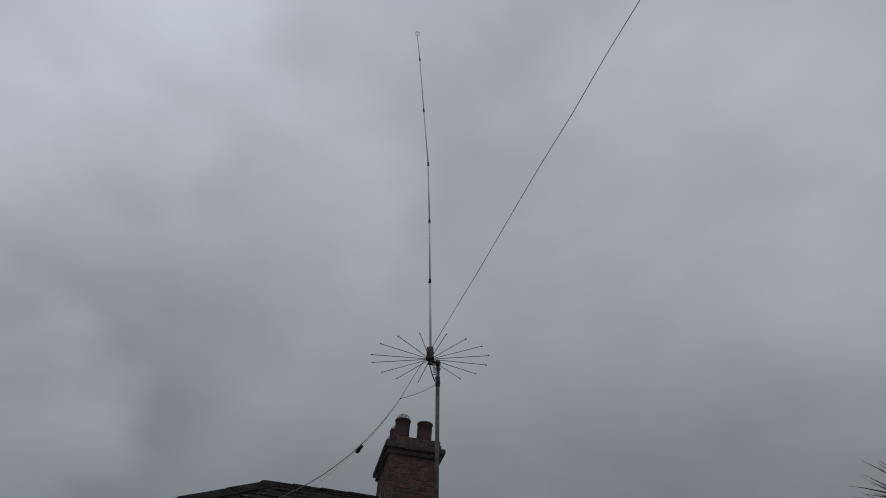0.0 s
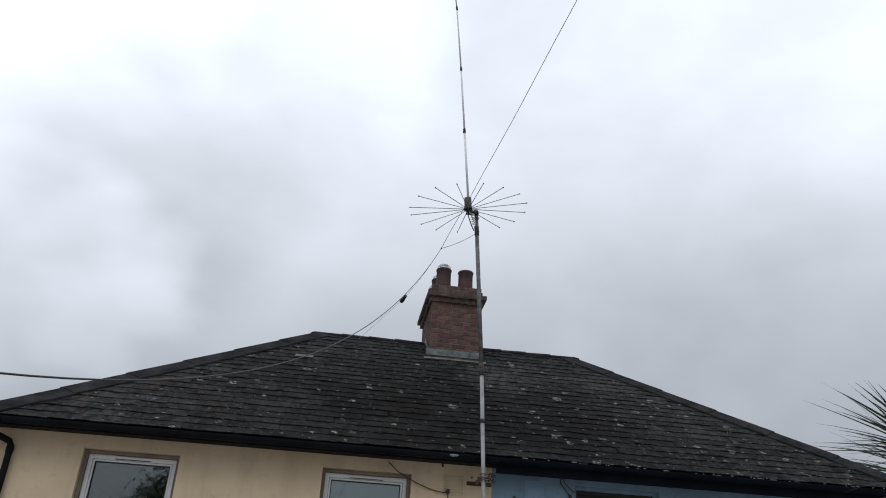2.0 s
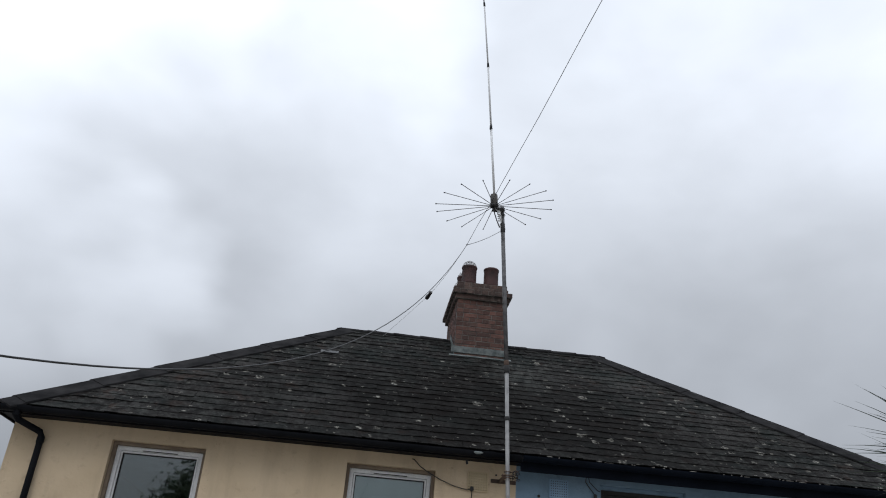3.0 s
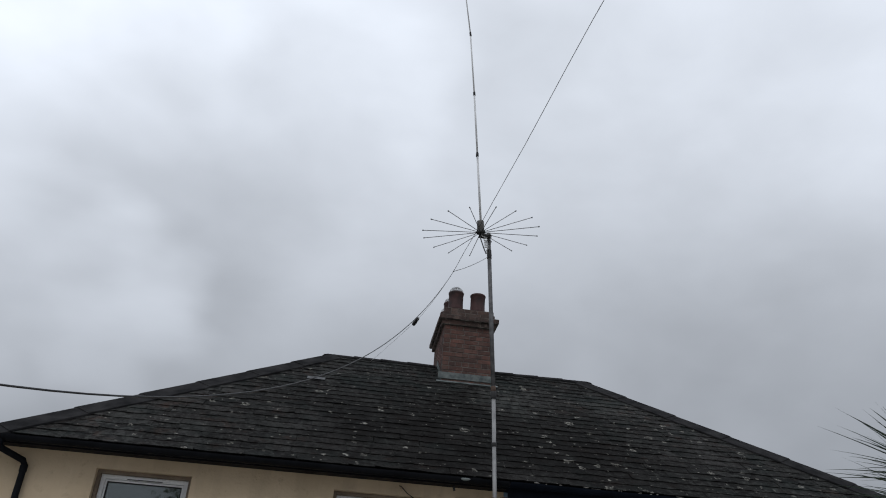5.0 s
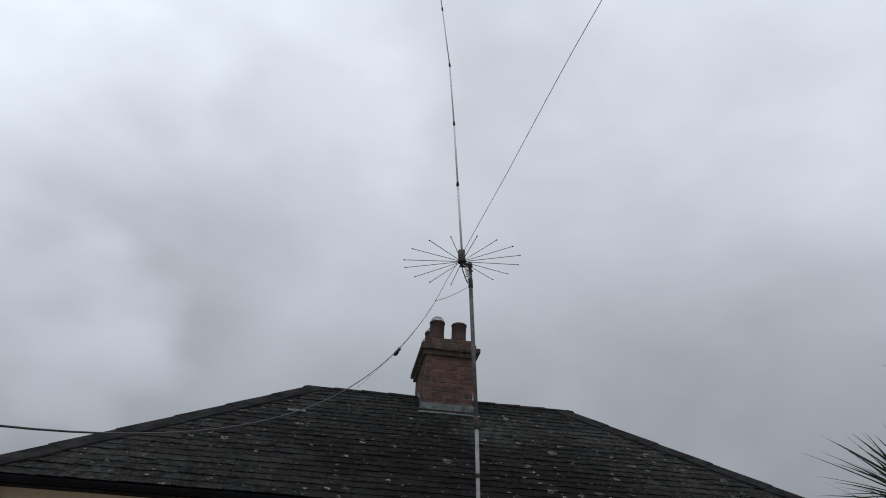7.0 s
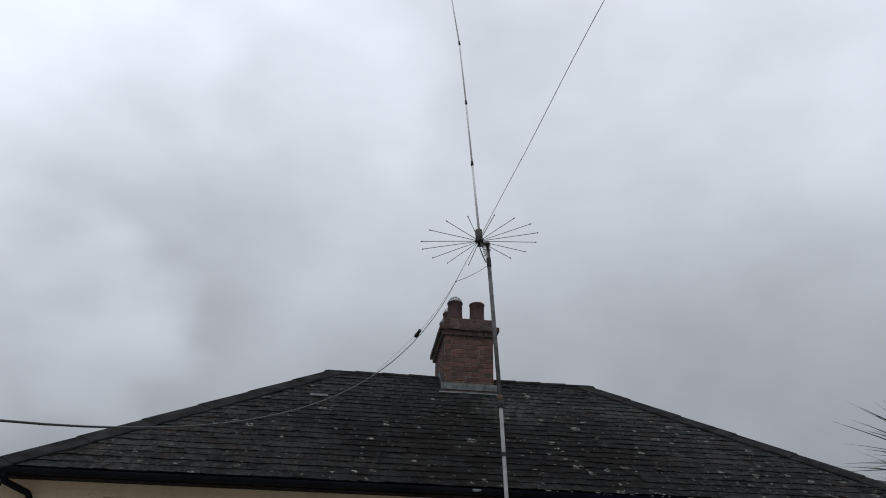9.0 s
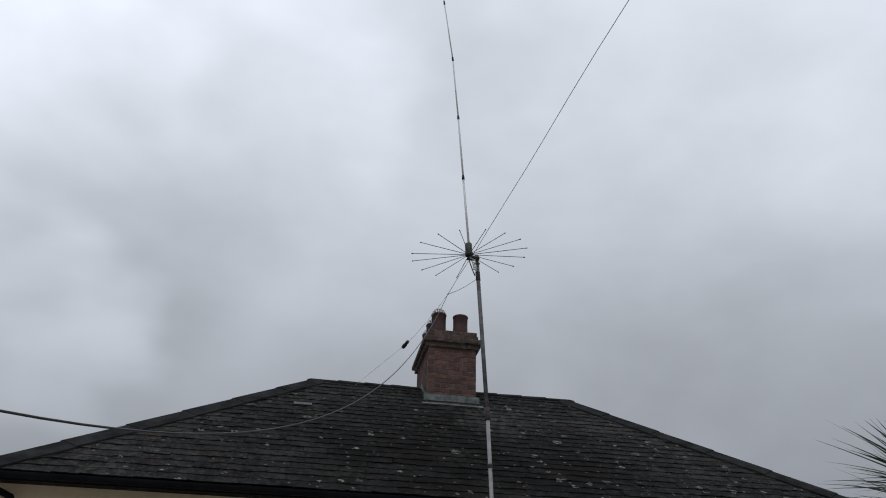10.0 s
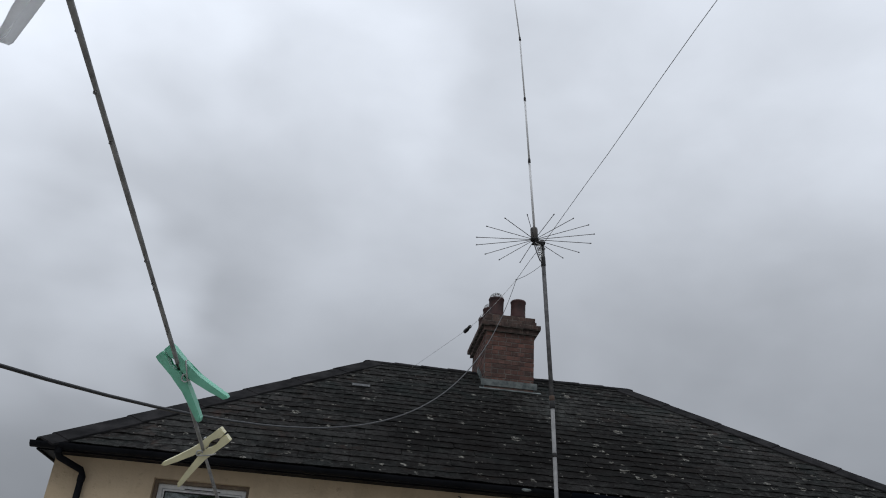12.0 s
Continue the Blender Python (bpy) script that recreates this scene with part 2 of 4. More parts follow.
        s.link(near, spot.inputs[1])
        ring = s.node("ShaderNodeMath")
        ring.operation = "MULTIPLY"
        s.link(spot.outputs[0], ring.inputs[0])
        s.link(hole, ring.inputs[1])
        patchy = s.node("ShaderNodeMath")
        patchy.operation = "MULTIPLY"
        s.link(ring.outputs[0], patchy.inputs[0])
        s.link(s.spread(s.noise(28.0, 4.0, 0.7), 0.42, 0.56), patchy.inputs[1])
        c = s.mix(patchy.outputs[0], c, s.mix(split.outputs[1], (0.11, 0.105, 0.092), (0.34, 0.33, 0.295)))
    s.colour(c)
    s.bump(s.noise(40.0, 5.0, 0.65), 0.7, 0.008)
    s.bump(s.noise(11.0, 3.0, 0.6), 0.5, 0.02)
    return s.mat


def make_brick(name, lo, hi, soot):
    s = Shade(name, 0.9)
    s.b.inputs["Specular IOR Level"].default_value = 0.25
    r = s.random()
    c = s.mix(r, lo, hi)
    c = s.mix(s.spread(s.noise(3.5, 5.0), 0.45, 0.68, 0.0, 0.8), c, soot)
    c = s.mix(s.spread(s.noise(16.0, 5.0, 0.65), 0.55, 0.72, 0.0, 0.55), c, (0.25, 0.18, 0.15))
    c = s.mix(s.spread(s.noise(6.0, 6.0, 0.7), 0.50, 0.70, 0.0, 0.5), c, (0.16, 0.125, 0.108))
    c = s.mix(s.spread(s.noise(28.0, 5.0, 0.7), 0.54, 0.66, 0.0, 0.7), c, soot)
    s.colour(c)
    s.bump(s.noise(70.0, 4.0, 0.6), 0.5, 0.006)
    return s.mat


def make_glass(name, ior):
    s = Shade(name, 0.03)
    glossy = s.node("ShaderNodeBsdfGlossy", Roughness=0.02)
    clear = s.node("ShaderNodeBsdfTransparent")
    clear.inputs["Color"].default_value = (0.78, 0.90, 0.90, 1)
    fres = s.node("ShaderNodeFresnel", IOR=ior)
    m = s.node("ShaderNodeMixShader")
    s.link(fres.outputs[0], m.inputs[0])
    s.link(clear.outputs[0], m.inputs[1])
    s.link(glossy.outputs[0], m.inputs[2])
    s.link(m.outputs[0], s.t.nodes["Material Output"].inputs["Surface"])
    return s.mat


CREAM = make_render_wall("cream_render", (0.54, 0.425, 0.285), (0.62, 0.495, 0.345), (0.32, 0.25, 0.175))
BLUE = make_render_wall("blue_render", (0.155, 0.245, 0.33), (0.20, 0.295, 0.39), (0.09, 0.13, 0.18))
SLATE = make_slate("slate_single", True)
SLATE_FAR = make_slate("slate_courses", False)
HIPCAP = plain("cap_slate", (0.014, 0.014, 0.015), (0.036, 0.035, 0.036), 0.85, scale=4.0, grain=30.0, relief=0.3, shine=0.03)
BRICK = make_brick("brick_red", (0.070, 0.042, 0.037), (0.185, 0.090, 0.072), (0.058, 0.043, 0.040))
SOOTY = make_brick("brick_sooty", (0.055, 0.038, 0.035), (0.125, 0.078, 0.066), (0.045, 0.037, 0.034))
MORTAR = plain("mortar", (0.060, 0.052, 0.047), (0.20, 0.18, 0.158), 0.9, scale=11.0, grain=90.0, relief=0.5)
LEAD = plain("lead", (0.055, 0.072, 0.072), (0.19, 0.215, 0.21), 0.6, 0.2, scale=9.0, grain=30.0)
CLAY = plain("terracotta", (0.034, 0.018, 0.018), (0.074, 0.031, 0.029), 0.75, scale=7.0, grain=50.0)
BLACK = plain("black_plastic", (0.004, 0.005, 0.007), (0.009, 0.010, 0.013), 0.55, scale=3.0, grain=40.0, relief=0.05, shine=0.08)
PVC = plain("white_plastic", (0.74, 0.75, 0.76), (0.82, 0.83, 0.83), 0.35, scale=3.0, grain=50.0, relief=0.04)
DARKFRAME = plain("brown_frame", (0.055, 0.05, 0.045), (0.10, 0.09, 0.08), 0.5)
DARKWOOD = plain("dark_stained_frame", (0.010, 0.011, 0.010), (0.022, 0.021, 0.019), 0.5)
ALLOY = plain("alloy", (0.27, 0.27, 0.27), (0.38, 0.38, 0.38), 0.65, 0.35, scale=9.0, grain=80.0)
GALV = plain("galvanised", (0.085, 0.085, 0.088), (0.17, 0.17, 0.174), 0.6, 0.5, scale=12.0, grain=60.0)
RUST = plain("rusty_steel", (0.06, 0.04, 0.03), (0.12, 0.08, 0.06), 0.8, 0.2)
FIBRE = plain("grey_fibreglass", (0.72, 0.73, 0.74), (0.82, 0.83, 0.84), 0.4, scale=8.0)
RUBBER = plain("black_rubber", (0.012, 0.012, 0.013), (0.022, 0.022, 0.022), 0.6)
STEEL = plain("spring_steel", (0.45, 0.46, 0.46), (0.58, 0.58, 0.57), 0.3, 0.9, scale=40.0, grain=200.0)
WIREMESH = plain("guard_wire", (0.55, 0.56, 0.57), (0.68, 0.69, 0.70), 0.4, 0.6, scale=30.0)
GLASS = make_glass("window_glass", 2.45)
CLEAR_GLASS = make_glass("single_glass", 1.3)
SURROUND = plain("brown_surround", (0.17, 0.13, 0.095), (0.24, 0.19, 0.14), 0.8, scale=4.0, grain=40.0)
CABLE = plain("grey_black_sheath", (0.014, 0.014, 0.015), (0.03, 0.03, 0.031), 0.5, scale=10.0, shine=0.3)
ROOM = plain("room_plaster", (0.30, 0.30, 0.29), (0.36, 0.36, 0.34), 0.9)
BLIND = plain("pale_blind", (0.72, 0.78, 0.77), (0.80, 0.85, 0.84), 0.9, scale=3.0, grain=120.0)
BOUNCE_GROUND = plain("pale_bounce_ground", (0.30, 0.28, 0.25), (0.42, 0.40, 0.37), 0.9, scale=1.5, grain=40.0, relief=0.8, depth=0.03)
LEAF = plain("cordyline_leaf", (0.035, 0.06, 0.032), (0.075, 0.105, 0.06), 0.45, scale=5.0, grain=60.0)
BARK = plain("bark", (0.10, 0.08, 0.06), (0.17, 0.14, 0.11), 0.9, scale=8.0, grain=40.0, relief=0.8, depth=0.02)

# ---- ground: one unseen sheet, pale to bounce light; garden a little higher than house ----
bm = bmesh.new()
xs = [-400, -60, -20, -10, -5, 0, 5, 10, 20, 60, 400]
ys = [-400, -60, -30, -16, -8, -7, -6, -5, -4, -3, 0, 8, 30, 90, 400]


def ground_height(y):
    s = min(max((-3.5 - y) / 4.0, 0.0), 1.0)
    return 1.0 * s * s * (3 - 2 * s)


grid = [[bm.verts.new((x, y, ground_height(y))) for x in xs] for y in ys]
for a, b in zip(grid, grid[1:]):
    for k in range(len(xs) - 1):
        bm.faces.new((a[k], a[k + 1], b[k + 1], b[k]))
tagged(part("ground", bm, BOUNCE_GROUND), "unseen pale ground bouncing light onto the house", "ground", "", "structure")

# ---- the house ----
EAVE_Y, EAVE_Z = -0.269, 4.548          # lower edge of the slates
RIDGE_Y, RIDGE_Z = 3.177, 7.040
RIDGE_L, RIDGE_R = -2.052, 2.233
CORNER_L, CORNER_R = -5.46, 5.597
BACK_Y = 2 * RIDGE_Y - EAVE_Y
WALL_L, WALL_R, PARTY = -5.32, 5.46, 0.253
WALL_BACK = BACK_Y - 0.27
WALL_TOP = 4.475
house = base_of("semi_detached_house", (0, 3, 0), "semi-detached house, half cream and half blue, under a hipped slate roof", "house")


def wall_bands(bm, x0, x1, y0, y1, z1, holes):
    """A wall between x0 and x1 with openings (left, right, bottom, top) cut right through."""
    x = x0
    for left, right, low, top in holes:
        box(bm, (x, y0, 0), (left, y1, z1))
        box(bm, (left, y0, 0), (right, y1, low))
        box(bm, (left, y0, top), (right, y1, z1))
        x = right
    box(bm, (x, y0, 0), (x1, y1, z1))
    bmesh.ops.remove_doubles(bm, verts=bm.verts, dist=0.0005)
    return bm


W_TOP, W_LOW = 4.333, 3.16
WINDOWS_CREAM = [(-4.257, -3.238, W_LOW, W_TOP), (-1.676, -0.673, W_LOW, W_TOP)]
WINDOW_BLUE = [(1.235, 2.262, W_LOW, W_TOP + 0.022)]
under(house, part("wall", wall_bands(bmesh.new(), WALL_L, PARTY, 0, 0.3, WALL_TOP, WINDOWS_CREAM), CREAM, None, "weathered cream painted render"))
under(house, part("wall", wall_bands(bmesh.new(), PARTY, WALL_R, 0.002, 0.3, WALL_TOP, WINDOW_BLUE), BLUE, None, "pale blue painted render"))
under(house, part("wall", boxed((WALL_L, 0.3, 0), (WALL_L + 0.3, WALL_BACK - 0.3, WALL_TOP)), CREAM))
under(house, part("wall", boxed((WALL_R - 0.3, 0.3, 0), (WALL_R, WALL_BACK - 0.3, WALL_TOP)), BLUE))
under(house, part("wall", boxed((WALL_L, WALL_BACK - 0.3, 0), (WALL_R, WALL_BACK, WALL_TOP)), CREAM))
under(house, part("wall", boxed((PARTY - 0.1, 0.31, 0), (PARTY + 0.1, WALL_BACK - 0.31, WALL_TOP)), ROOM))
under(house, part("floor", boxed((WALL_L + 0.31, 0.31, 2.3), (PARTY - 0.11, WALL_BACK - 0.31, 2.45)), ROOM))
under(house, part("floor", boxed((PARTY + 0.11, 0.31, 2.3), (WALL_R - 0.31, WALL_BACK - 0.31, 2.45)), ROOM))
under(house, part("ceiling", boxed((WALL_L + 0.31, 0.31, 4.46), (WALL_R - 0.31, WALL_BACK - 0.31, 4.50)), ROOM))
# room dividers close behind the windows
for x in (-2.5, 3.2):
    under(house, part("wall", boxed((x, 0.31, 2.46), (x + 0.1, WALL_BACK - 0.31, 4.455)), ROOM))


def window(left, right, low, top, frame_mat, surround, vent, blind, label):
    """A framed casement set back in its reveal."""
    w = under(house, part("window", boxed((left, 0.20, low), (left + 0.004, 0.204, low + 0.01)), frame_mat, None, label))
    y0, y1 = 0.125, 0.195
    f = 0.046

    def put(name, bm, m, label=""):
        ob = part(name, bm, m, None, label)
        ob.parent = w
        return ob

    t = 0.036
    put("surround", ring_frame(left + 0.001, right - 0.001, low, top - 0.001, y0 - 0.055, y1 - 0.01, t, 0.004), surround, "flat surround strip set in the reveal")
    left, right, low, top = left + t + 0.001, right - t - 0.001, low + t + 0.001, top - t - 0.001
    put("window_frame", ring_frame(left, right, low, top, y0, y1, f), frame_mat)
    a, b, c, d = left + f + 0.004, right - f - 0.004, low + f + 0.004, top - f - 0.004
    s = 0.019
    put("sash", ring_frame(a, b, c, d, y0 + 0.008, y1 - 0.02, s, 0.006), frame_mat)
    y0 += 0.012
    put("gasket", ring_frame(a + s, b - s, c + s, d - s, y0 + 0.004, y0 + 0.02, 0.010, 0), RUBBER, "black rubber glazing gasket")
    pane = put("pane", boxed((a + s, y0 + 0.022, c + s), (b - s, y0 + 0.026, d - s)), GLASS if vent else CLEAR_GLASS)
    pane.visible_shadow = False
    if vent:
        mid = (left + right) / 2
        put("trickle_vent", boxed((mid - 0.2, y0 - 0.030, top - 0.036), (mid + 0.2, y0 - 0.0125, top - 0.012), 0.004), frame_mat, "slim white trickle vent")
        # a solid black bar painted in for the shade of the slot
        put("vent_slot", boxed((mid - 0.19, y0 - 0.032, top - 0.042), (mid + 0.19, y0 - 0.0125, top - 0.0365)), RUBBER, "black bar standing for the shaded slot under the vent")
    if blind:
        put("blind", boxed((a + 0.005, y1 + 0.004, c), (b - 0.005, y1 + 0.008, d)), BLIND, "pale roller blind drawn down behind the glass")
    put("window_sill", boxed((left - 0.07, -0.05, low - 0.10), (right + 0.07, 0.069, low - 0.039), 0.01), MORTAR)
    return w


window(*WINDOWS_CREAM[0], PVC, SURROUND, True, False, "white plastic casement window, dark room behind the glass")
window(*WINDOWS_CREAM[1], PVC, SURROUND, True, True, "white plastic casement window with a pale blind drawn")
window(*WINDOW_BLUE[0], DARKWOOD, BLUE, False, False, "dark brown framed window in the blue wall")

# eaves: soffit, fascia and gutter
NAVY = plain("navy_paint_and_eaves_shade", (0.003, 0.005, 0.009), (0.006, 0.009, 0.016), 0.6, scale=3.0, grain=40.0, shine=0.06)
for x0, x1, m in ((CORNER_L + 0.03, PARTY, BLACK), (PARTY, CORNER_R - 0.03, NAVY)):
    under(house, part("soffit", boxed((x0, -0.225, WALL_TOP), (x1, 0.295, WALL_TOP + 0.015)), m))
    # navy fascia drawn deeper: a deep board plus eaves shade painted into its lower edge
    under(house, part("fascia", boxed((x0, -0.245, WALL_TOP - (0.015 if m is BLACK else 0.105)), (x1, -0.226, EAVE_Z - 0.058), 0.004), m))
under(house, part("soffit", boxed((CORNER_L + 0.03, 0.31, WALL_TOP), (WALL_L + 0.3, BACK_Y - 0.04, WALL_TOP + 0.015)), BLACK))
under(house, part("soffit", boxed((WALL_R - 0.3, 0.31, WALL_TOP), (CORNER_R - 0.03, BACK_Y - 0.04, WALL_TOP + 0.015)), NAVY))
under(house, part("fascia", boxed((CORNER_L + 0.005, -0.245, WALL_TOP - 0.02), (CORNER_L + 0.028, BACK_Y - 0.03, EAVE_Z - 0.058), 0.004), BLACK))
under(house, part("fascia", boxed((CORNER_R - 0.028, -0.245, WALL_TOP - 0.02), (CORNER_R - 0.005, BACK_Y - 0.03, EAVE_Z - 0.058), 0.004), NAVY))
under(house, part("fascia", boxed((CORNER_L + 0.03, BACK_Y - 0.04, WALL_TOP - 0.02), (CORNER_R - 0.03, BACK_Y - 0.02, EAVE_Z - 0.058)), BLACK))
under(house, part("soffit", boxed((WALL_L + 0.31, WALL_BACK - 0.29, WALL_TOP), (WALL_R - 0.31, BACK_Y - 0.045, WALL_TOP + 0.015)), BLACK))


def gutter(x0, x1, m, label):
    bm = bmesh.new()
    y, z, r, thick = -0.303, 4.525, 0.060, 0.006
    outer = [(y + r * math.cos(a), z + r * math.sin(a)) for a in (math.pi + math.pi * k / 10 for k in range(11))]
    inner = [(y + (r - thick) * math.cos(a), z + (r - thick) * math.sin(a)) for a in (2 * math.pi - math.pi * k / 10 for k in range(11))]
    ring = outer + inner
    ends = [[bm.verts.new((x, p, h)) for p, h in ring] for x in (x0, x1)]
    n = len(ring)
    for k in range(n):
        bm.faces.new((ends[0][k], ends[0][(k + 1) % n], ends[1][(k + 1) % n], ends[1][k]))
    for e in ends:
        for k in range(10):
            bm.faces.new((e[k], e[k + 1], e[n - 2 - k], e[n - 1 - k]))
    g = under(house, part("gutter", bm, m, None, label))
    return g


g1 = gutter(CORNER_L - 0.04, PARTY - 0.005, BLACK, "black half-round plastic gutter")
g2 = gutter(PARTY + 0.005, CORNER_R + 0.04, NAVY, "dark navy half-round gutter with flaking paint")


def gutter_piece(g, x, half, name, m):
    """A collar round the gutter: a bracket or a joint."""
    bm = bmesh.new()
    y, z = -0.303, 4.525
    rows = [[bm.verts.new((x + s * half, y + 0.0665 * math.cos(a), z + 0.0665 * math.sin(a))) for a in (math.pi * 0.98 + math.pi * 1.04 * k / 10 for k in range(11))] for s in (-1, 1)]
    for k in range(10):
        bm.faces.new((rows[0][k], rows[0][k + 1], rows[1][k + 1], rows[1][k]))
    ob = part(name, bm, m)
    ob.parent = g
    return ob


for k in range(7):
    gutter_piece(g1, -5.1 + 0.83 * k, 0.012 if k % 3 else 0.05, "bracket" if k % 3 else "gutter_joint", BLACK)
    gutter_piece(g2, 0.6 + 0.83 * k, 0.012 if k % 3 else 0.05, "bracket" if k % 3 else "gutter_joint", NAVY)

# downpipe with a swan neck at the cream corner
bm = bmesh.new()
neck = [(-5.21, -0.303, 4.48), (-5.21, -0.30, 4.43), (-5.195, -0.27, 4.395), (-5.09, -0.14, 4.355), (-5.01, -0.065, 4.325), (-4.985, -0.055, 4.28), (-4.985, -0.055, 4.0), (-4.985, -0.055, 0.05)]
sweep(bm, neck, 0.034, 14)
dp = under(house, part("downpipe", bm, BLACK, None, "black plastic downpipe with a swan neck", True))
for place, r in (((-5.21, -0.303, 4.455), 0.041), ((-4.985, -0.055, 4.24), 0.040), ((-4.985, -0.055, 3.1), 0.040)):
    bm = bmesh.new()
    turned(bm, [(r - 0.004, -0.035), (r, -0.03), (r, 0.03), (r - 0.004, 0.035)], place, 16)
    o = part("pipe_socket", bm, BLACK)
    o.parent = dp

# ---- roof ----
SLOPE = math.hypot(RIDGE_Y - EAVE_Y, RIDGE_Z - EAVE_Z)
UP = Vector((0, RIDGE_Y - EAVE_Y, RIDGE_Z - EAVE_Z)) / SLOPE
OUT = Vector((0, -UP.z, UP.y))
DROP = 0.035
bm = bmesh.new()
corners = [(CORNER_L, EAVE_Y), (CORNER_R, EAVE_Y), (CORNER_R, BACK_Y), (CORNER_L, BACK_Y)]
low = [bm.verts.new((x, y, EAVE_Z - DROP)) for x, y in corners]
foot = [bm.verts.new((x, y, EAVE_Z - DROP - 0.02)) for x, y in corners]
tl, tr = bm.verts.new((RIDGE_L, RIDGE_Y, RIDGE_Z - DROP)), bm.verts.new((RIDGE_R, RIDGE_Y, RIDGE_Z - DROP))
for f in ((low[0], low[1], tr, tl), (low[1], low[2], tr), (low[2], low[3], tl, tr), (low[3], low[0], tl), foot[::-1]):
    bm.faces.new(f)
for k in range(4):
    bm.faces.new((low[k], foot[k], foot[(k + 1) % 4], low[(k + 1) % 4])[::-1])
roof = under(house, part("roof", bm, SLATE_FAR, None, "dark weathered slate hipped roof spotted with pale lichen"))

COURSES = 24
GAUGE = SLOPE / COURSES
LAP = 0.04
S_WIDE = 0.28


EDGE = 4


def slate_shape(x0b, x1b, x0t, x1t, r):
    """Corners of one slate in course coordinates (along, up, out): a worn lower edge, proud of the course below."""
    t = r.uniform(0.006, 0.009)
    lo = 0.010 + r.uniform(0, 0.004)
    low_edge = [(x0b + (x1b - x0b) * i / (EDGE - 1), r.gauss(0, 0.0058), lo) for i in range(EDGE)]
    for i in (0, EDGE - 1):
        if r.random() < 0.20:
            x, u, o = low_edge[i]
            low_edge[i] = (x, u + r.uniform(0.006, 0.03), o)
    bottom = low_edge + [(x1t, GAUGE + LAP, 0.0), (x0t, GAUGE + LAP, 0.0)]
    return bottom + [(x, u, o + t) for x, u, o in bottom]


N = EDGE + 2
QUADS = [tuple(range(N - 1, -1, -1)), tuple(range(N, 2 * N))] + [(i, (i + 1) % N, N + (i + 1) % N, N + i) for i in range(N)]
BOXES = ((0, 3, 2, 1), (4, 5, 6, 7), (0, 1, 5, 4), (1, 2, 6, 5), (2, 3, 7, 6), (3, 0, 4, 7))
rng = random.Random(7)
shared = {}
far_verts, far_faces = [], []
slate_jobs = []
for k in range(COURSES):
    v0, v1 = k / COURSES, min((k + 1) / COURSES + LAP / SLOPE, 1.0)
    l0, l1 = CORNER_L + (RIDGE_L - CORNER_L) * v0, CORNER_L + (RIDGE_L - CORNER_L) * v1
    r0, r1 = CORNER_R + (RIDGE_R - CORNER_R) * v0, CORNER_R + (RIDGE_R - CORNER_R) * v1
    x = CORNER_L - S_WIDE * (0.5 if k % 2 else 0.0)
    base = Vector((0, EAVE_Y, EAVE_Z)) + UP * (k * GAUGE)
    while x < r0:
        wide = S_WIDE * rng.uniform(0.93, 1.07)
        a, b = x + 0.0004, x + wide - 0.0004
        x += wide
        a0, b0, a1, b1 = max(a, l0), min(b, r0), max(a, l1), min(b, r1)
        if b0 - a0 < 0.04:
            continue
        whole = a >= l1 and b <= r1
        if not whole:
            a1, b1 = (min(a1, b0), b1) if a < l1 else (a1, max(b1, a0))
            if b1 < a1:
                a1 = b1 = (a1 + b1) / 2
        mid = (a0 + b0) / 2
        jit = (rng.uniform(-0.004, 0.004), rng.uniform(-0.006, 0.006), rng.uniform(0, 0.005), rng.gauss(0, 0.005), rng.gauss(0, 0.0035))
        if rng.random() < 0.05:
            jit = (jit[0], -rng.uniform(0.01, 0.03), 0.004, rng.gauss(0, 0.02), jit[4])
        m = Matrix.Translation(base + Vector((mid + jit[0], 0, 0)) + UP * jit[1] + OUT * jit[2]) @ Matrix((
            (1, 0, 0), (0, UP.y, OUT.y), (0, UP.z, OUT.z))).to_4x4() @ Matrix.Rotation(jit[3], 4, "Z") @ Matrix.Rotation(jit[4], 4, "Y")
        shape = slate_shape(a0 - mid, b0 - mid, a1 - mid, b1 - mid, rng)
        if k < 7:
            slate_jobs.append((m, round(b0 - a0, 2) if whole else None, shape))
        else:
            n = len(far_verts)
            far_verts.extend(tuple(m @ Vector(p)) for p in shape)
            far_faces.extend(tuple(n + i for i in f) for f in QUADS)

